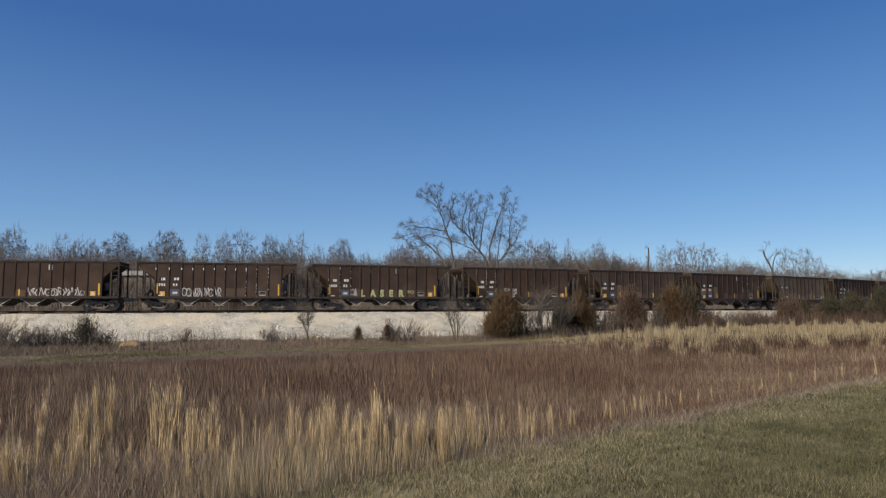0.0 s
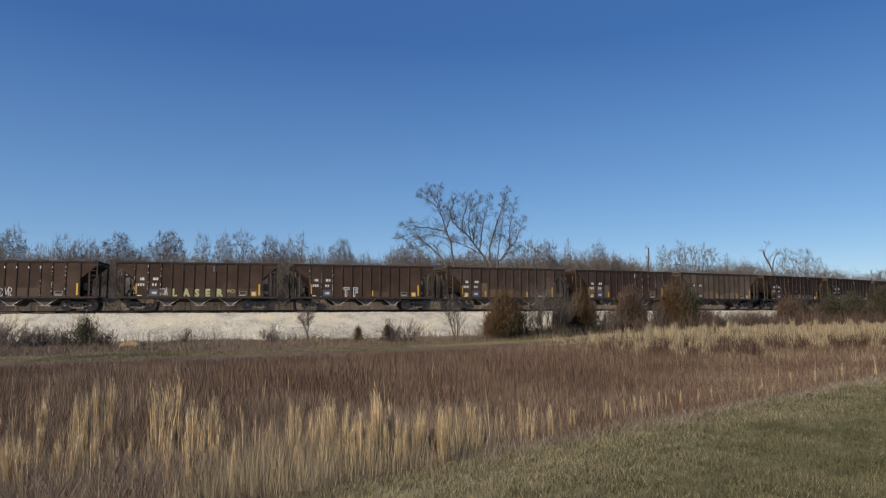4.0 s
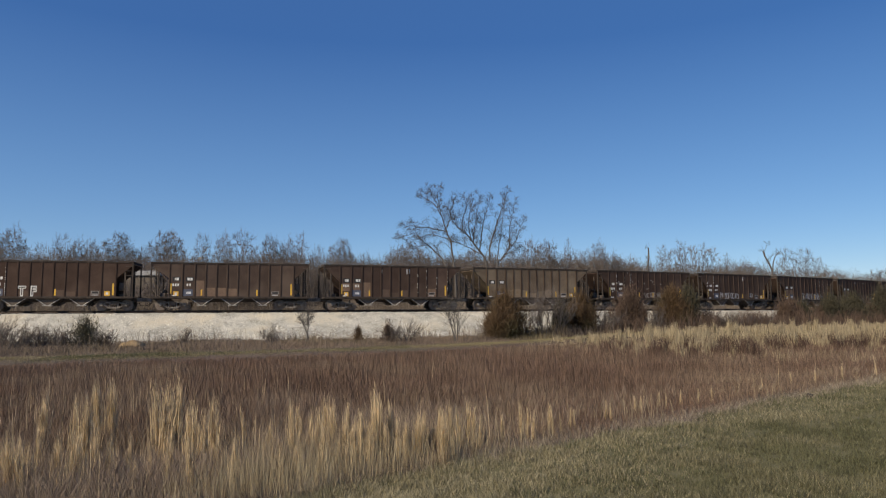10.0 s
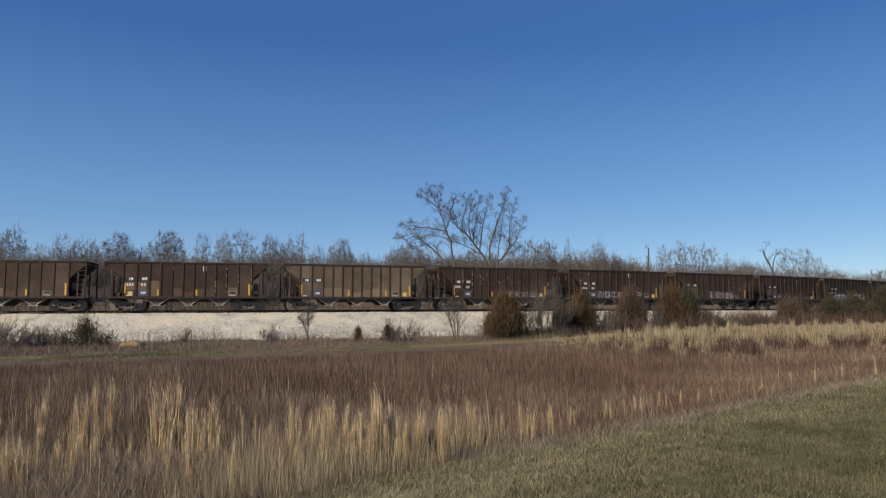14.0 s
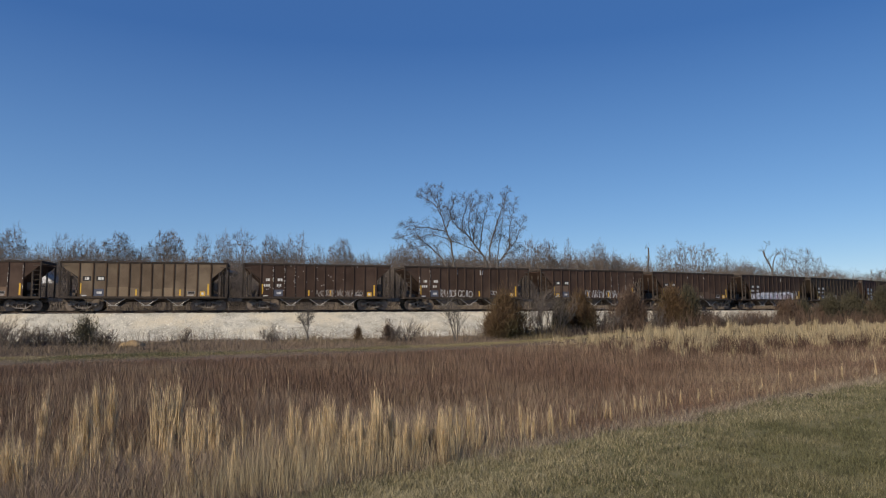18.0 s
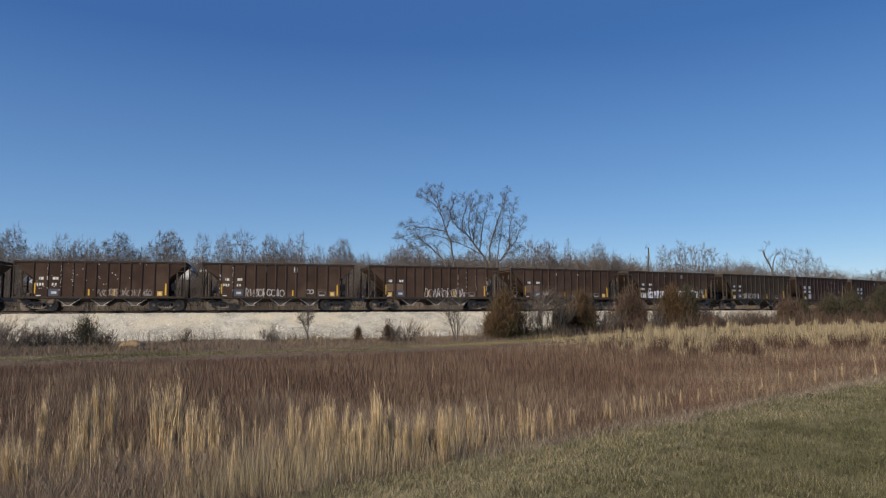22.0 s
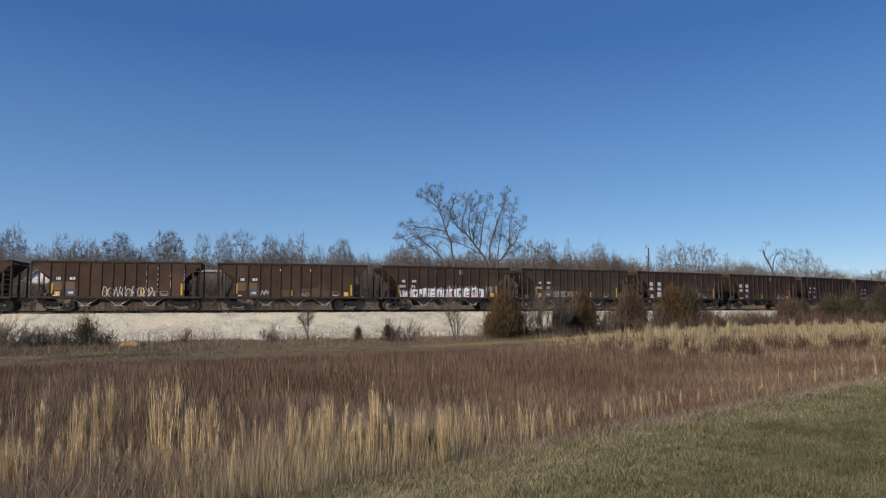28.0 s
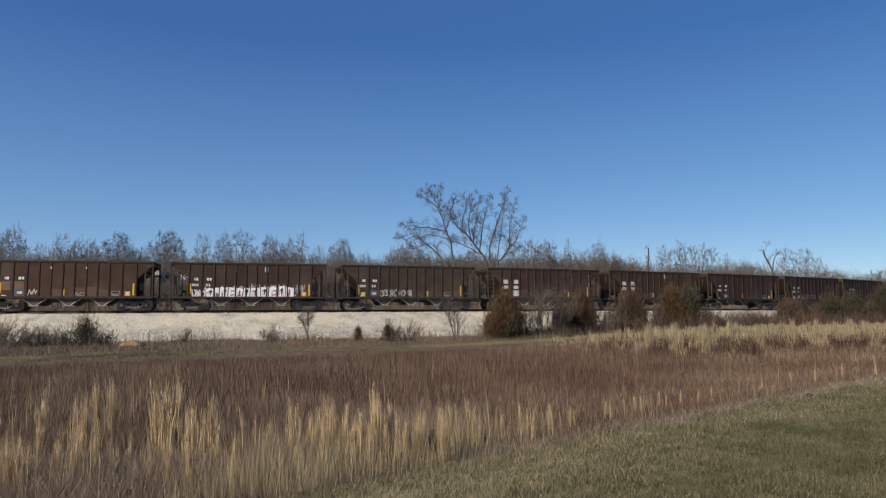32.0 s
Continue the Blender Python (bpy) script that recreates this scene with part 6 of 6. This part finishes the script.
def clumps():
    """Tall tan bunches along the lawn and in the field."""
    r = random.Random(8)
    protos = [clump_mesh(700 + i, (70, 104, 118, 90, 46, 60)[i], (0.042, 0.052, 0.055, 0.036, 0.024, 0.03)[i]) for i in range(6)]
    for p in protos:
        tagged(p, "tall tan dry bunch grass clump", "grass clump", "tan bunch grass clumps")
    # column, height of the tips in the view, distance
    rows = [(2, 735, 9.0), (20, 775, 7.6), (45, 770, 7.2), (88, 682, 10.5), (80, 735, 8.6), (140, 695, 10.2), (163, 692, 9.6), (185, 664, 12.0), (205, 664, 11.6), (152, 750, 8.0), (290, 663, 10.6), (298, 670, 9.8), (318, 668, 10.8), (345, 702, 9.0), (352, 706, 8.5), (366, 715, 8.7), (384, 692, 9.8), (390, 760, 7.6), (310, 765, 7.4), (440, 706, 9.6), (485, 760, 8.4), (478, 735, 8.9), (498, 770, 7.8), (522, 697, 9.4), (532, 705, 9.0), (552, 720, 8.6), (580, 692, 9.2), (590, 705, 8.6), (612, 722, 8.0), (622, 700, 8.8), (640, 735, 7.6), (655, 745, 7.3), (668, 680, 8.2), (674, 690, 8.0), (690, 702, 8.3), (704, 728, 7.7), (718, 735, 7.6), (736, 722, 8.0), (742, 732, 7.8), (774, 710, 8.6), (782, 715, 8.5), (796, 708, 8.6), (812, 714, 8.5), (822, 708, 8.7), (834, 716, 8.6), (846, 735, 8.4), (884, 730, 9.0), (916, 712, 9.2), (928, 718, 9.1), (938, 724, 9.1), (966, 712, 9.4), (974, 718, 9.3), (986, 735, 9.4), (1002, 718, 9.8), (1012, 724, 9.8), (1064, 712, 10.8), (1074, 718, 10.6), (1116, 706, 11.4), (1128, 712, 11.3), (1158, 690, 12.0), (1170, 695, 11.8), (1196, 705, 12.2), (1226, 690, 12.6), (1250, 695, 12.8), (1432, 655, 15.6), (1480, 645, 16.5), (1540, 640, 17.2), (1390, 660, 16.0), (1340, 670, 14.8)]
    for k in range(34):
        px = r.uniform(0, 600)
        rows.append((px, r.uniform(745, 840), r.uniform(6.4, 8.4)))
    for k in range(20):
        px = r.uniform(520, 790)
        rows.append((px, r.uniform(705, 775), r.uniform(7.0, 8.8)))
    used = set()
    for k, (px, top, dist) in enumerate(rows):
        x = (px - 784) / 1200.0 * dist
        if dist < lawn_edge(x) + 0.15:
            dist = lawn_edge(x) + 0.2
            x = (px - 784) / 1200.0 * dist
        g = float(ground_z(x, dist))
        h = 1.6 - (top - 555) / 1200.0 * dist - g
        i = (4 + k % 2) if px > 800 else k % 5
        ob = protos[i] if i not in used else copy_thing(protos[i], Matrix())
        used.add(i)
        ob.matrix_basis = pose(x, dist, g - 0.01, r.uniform(-4, 4), r.uniform(-4, 4), r.uniform(0, 360)) @ Matrix.Scale(max(0.35, min(1.45, h * (1.28 if px > 800 else 1.15))), 4)
        CLUMPS.append(ob)


clumps()


# ---- buildings behind the track ----
def white_house(px, dist, width, wall, roof_h, depth, label, windows=2, boards=0.83):
    house = tagged(new("white_house"), label, "house", "white houses behind the track")
    bm = prism(bmesh.new(), [(-width / 2, -0.3), (width / 2, -0.3), (width / 2, wall), (0, wall + roof_h), (-width / 2, wall)], 0, depth)
    bmesh.ops.recalc_face_normals(bm, faces=bm.faces[:])
    part("wall", bm, M_SIDING, house)
    part("lower_wall", boxes((-width / 2 - 0.04, width / 2 + 0.04, -0.04, depth + 0.04, -0.3, wall * boards)), M_GREY_BOARD, house, "weathered grey-brown lower boards")
    bm = bmesh.new()
    for s in (-1, 1):
        prism(bm, [(0, wall + roof_h + 0.02), (0, wall + roof_h + 0.14), (s * (width / 2 + 0.25), wall - 0.08), (s * (width / 2 + 0.25), wall - 0.2)], -0.2, depth + 0.2)
    bmesh.ops.recalc_face_normals(bm, faces=bm.faces[:])
    part("roof", bm, M_ROOF, house)
    for k in range(windows):
        x = -width / 2 + width * (k + 0.5) / windows
        win = part("window", boxes((x - 0.45, x + 0.45, -0.1, -0.044, 1.0, 2.3), bevel=0.01), M_SIDING, house)
        part("pane", boxes((x - 0.37, x + 0.37, -0.11, -0.102, 1.08, 2.22)), M_GLASS, win)
    x = (px - 784) / 1200.0 * dist
    house.matrix_basis = pose(x, dist, 0.25, 0, 0, 12)
    return house


white_house(66, 74.0, 3.0, 5.2, 1.2, 5.0, "white-sided house with grey roof beyond the rails", 2, 0.96)
white_house(328, 74.0, 1.0, 6.4, 0.6, 3.0, "narrow white gabled outbuilding beyond the rails", 1)


def grey_shed():
    ob = tagged(new("grey_shed"), "grey weathered shed with a pale roof edge", "shed")
    part("wall", boxes((-1.4, 1.4, 0, 4, -0.3, 6.15), bevel=0.02), M_GREY_BOARD, ob)
    part("roof_edge", boxes((-1.55, 1.55, -0.2, 4.2, 6.16, 6.42), bevel=0.03), M_ROOF, ob, "pale metal roof edge")
    part("door", boxes((-0.5, 0.45, -0.06, -0.004, -0.1, 2.1), bevel=0.01), M_TIE, ob, "dark wooden door")
    place(ob, 378, 75.0, 0.25)


grey_shed()


def long_shed():
    ob = tagged(new("long_shed"), "long grey shed with a pale sheet-metal roof", "shed")
    part("wall", boxes((-2.0, 2.0, 0, 5, -0.3, 5.95), bevel=0.02), M_GREY_BOARD, ob)
    part("roof", prism(bmesh.new(), [(-2.2, 5.96), (2.2, 5.96), (2.2, 6.12), (2.0, 6.5), (-2.0, 6.5), (-2.2, 6.12)], -0.25, 5.2), M_ROOF, ob, "pale sheet-metal roof")
    for x in (-1.0, 0.2, 1.4):
        part("plank_batten", boxes((x, x + 0.09, -0.05, -0.002, -0.1, 5.9)), M_GREY_BOARD, ob)
    place(ob, 250, 77.0, 0.25)


long_shed()


def pole_box():
    ob = tagged(new("nest_box_pole"), "thin pole with a pale wooden nest box", "nest box")
    bm = bmesh.new()
    bar(bm, (0, 0, -0.3), (0, 0, 8.5), 0.05, 8)
    part("pole", bm, M_BARK, ob)
    bm = prism(bmesh.new(), [(-0.2, 8.5), (0.2, 8.5), (0.2, 8.68), (0, 8.8), (-0.2, 8.68)], -0.18, 0.18)
    bmesh.ops.recalc_face_normals(bm, faces=bm.faces[:])
    part("nest_box", bm, M_BARK_PALE, ob, "pale painted box")
    place(ob, 353, 86.0, 0.25)


pole_box()


def clod():
    rng = random.Random(3)
    bm = bmesh.new()
    bmesh.ops.create_icosphere(bm, subdivisions=2, radius=0.06)
    for v in bm.verts:
        v.co *= rng.uniform(0.75, 1.15)
        v.co.z *= 0.6
    ob = part("lawn_clod", bm, M_TIE)
    tagged(ob, "dark lump of earth at the lawn's edge", "clod")
    ob.location = (6.9, 13.0, float(ground_z(6.9, 13.0)) + 0.05)


clod()


def dirt_mound():
    """A low heap of ochre earth at the foot of the ballast."""
    rng = np.random.default_rng(6)
    bm = bmesh.new()
    bmesh.ops.create_icosphere(bm, subdivisions=4, radius=1.0)
    for v in bm.verts:
        n = 0.10 * math.sin(5 * v.co.x + 1) * math.cos(4 * v.co.y) + rng.normal(0, 0.03)
        v.co = Vector((v.co.x * 0.72, v.co.y * 0.6, v.co.z * 0.36)) * (1 + n)
    for f in bm.faces:
        f.smooth = True
    ob = part("dirt_mound", bm, M_DIRT)
    tagged(ob, "low heap of ochre earth at the ballast foot", "dirt heap")
    place(ob, 238, 40.2)
    ob.location.z += 0.08


dirt_mound()


# ---- what moves ----
def sway(ob, k):
    """A clump bows a little in the wind towards the end."""
    base = ob.matrix_basis.copy()
    a = 0.9 + 0.5 * math.sin(k * 2.4)
    walk(ob, [(t, Matrix.Translation(base.translation) @ Matrix.Rotation(radians(-a * f), 4, "Y") @ Matrix.Translation(-base.translation) @ base) for t, f in ((0, 0), (8, 0.1), (16, 0.0), (22.5, 0.1), (24, 0.9), (26, 0.7), (28, 1.4), (29.5, 0.9), (31, 1.2), (32, 0.9))])


def travelled(t):
    """Metres that the train has gone after t seconds: it gathers speed slowly, then holds it."""
    k = (0.0, 7.396, 14.927, 22.815, 30.901, 39.198, 47.564, 55.922, 64.218, 72.45, 80.671, 89.006, 97.553, 106.065, 114.64, 123.255, 131.546)
    return float(np.interp(t, np.arange(0, 33, 2.0), k))


def car_pose(s):
    """A car stands on its two trucks."""
    half = (TRUCKS[1] - TRUCKS[0]) / 2
    xa, ya, _ = on_track(s - half)
    xb, yb, _ = on_track(s + half)
    return pose(float(xa + xb) / 2, float(ya + yb) / 2, RAIL_Z, 0, 0, math.degrees(math.atan2(yb - ya, xb - xa)))


def motions():
    for k, ob in enumerate(CLUMPS[:60]):
        sway(ob, k)
    for i, car in CARS.items():
        start = 15.242 + LENGTH / 2 - 2.02 + PITCH * i
        walk(car, [(k * 0.5, car_pose(start - travelled(k * 0.5))) for k in range(65)])
        for truck in car.children:
            for ob in truck.children:
                if ob.name.startswith("wheelset"):
                    at = ob.location.copy()
                    walk(ob, [(min(32.0, k / 7.5), pose(at.x, 0, at.z) @ Matrix.Rotation(-(travelled(min(32.0, k / 7.5)) + at.x + i) / WHEEL_R, 4, "Y")) for k in range(241)])


motions()
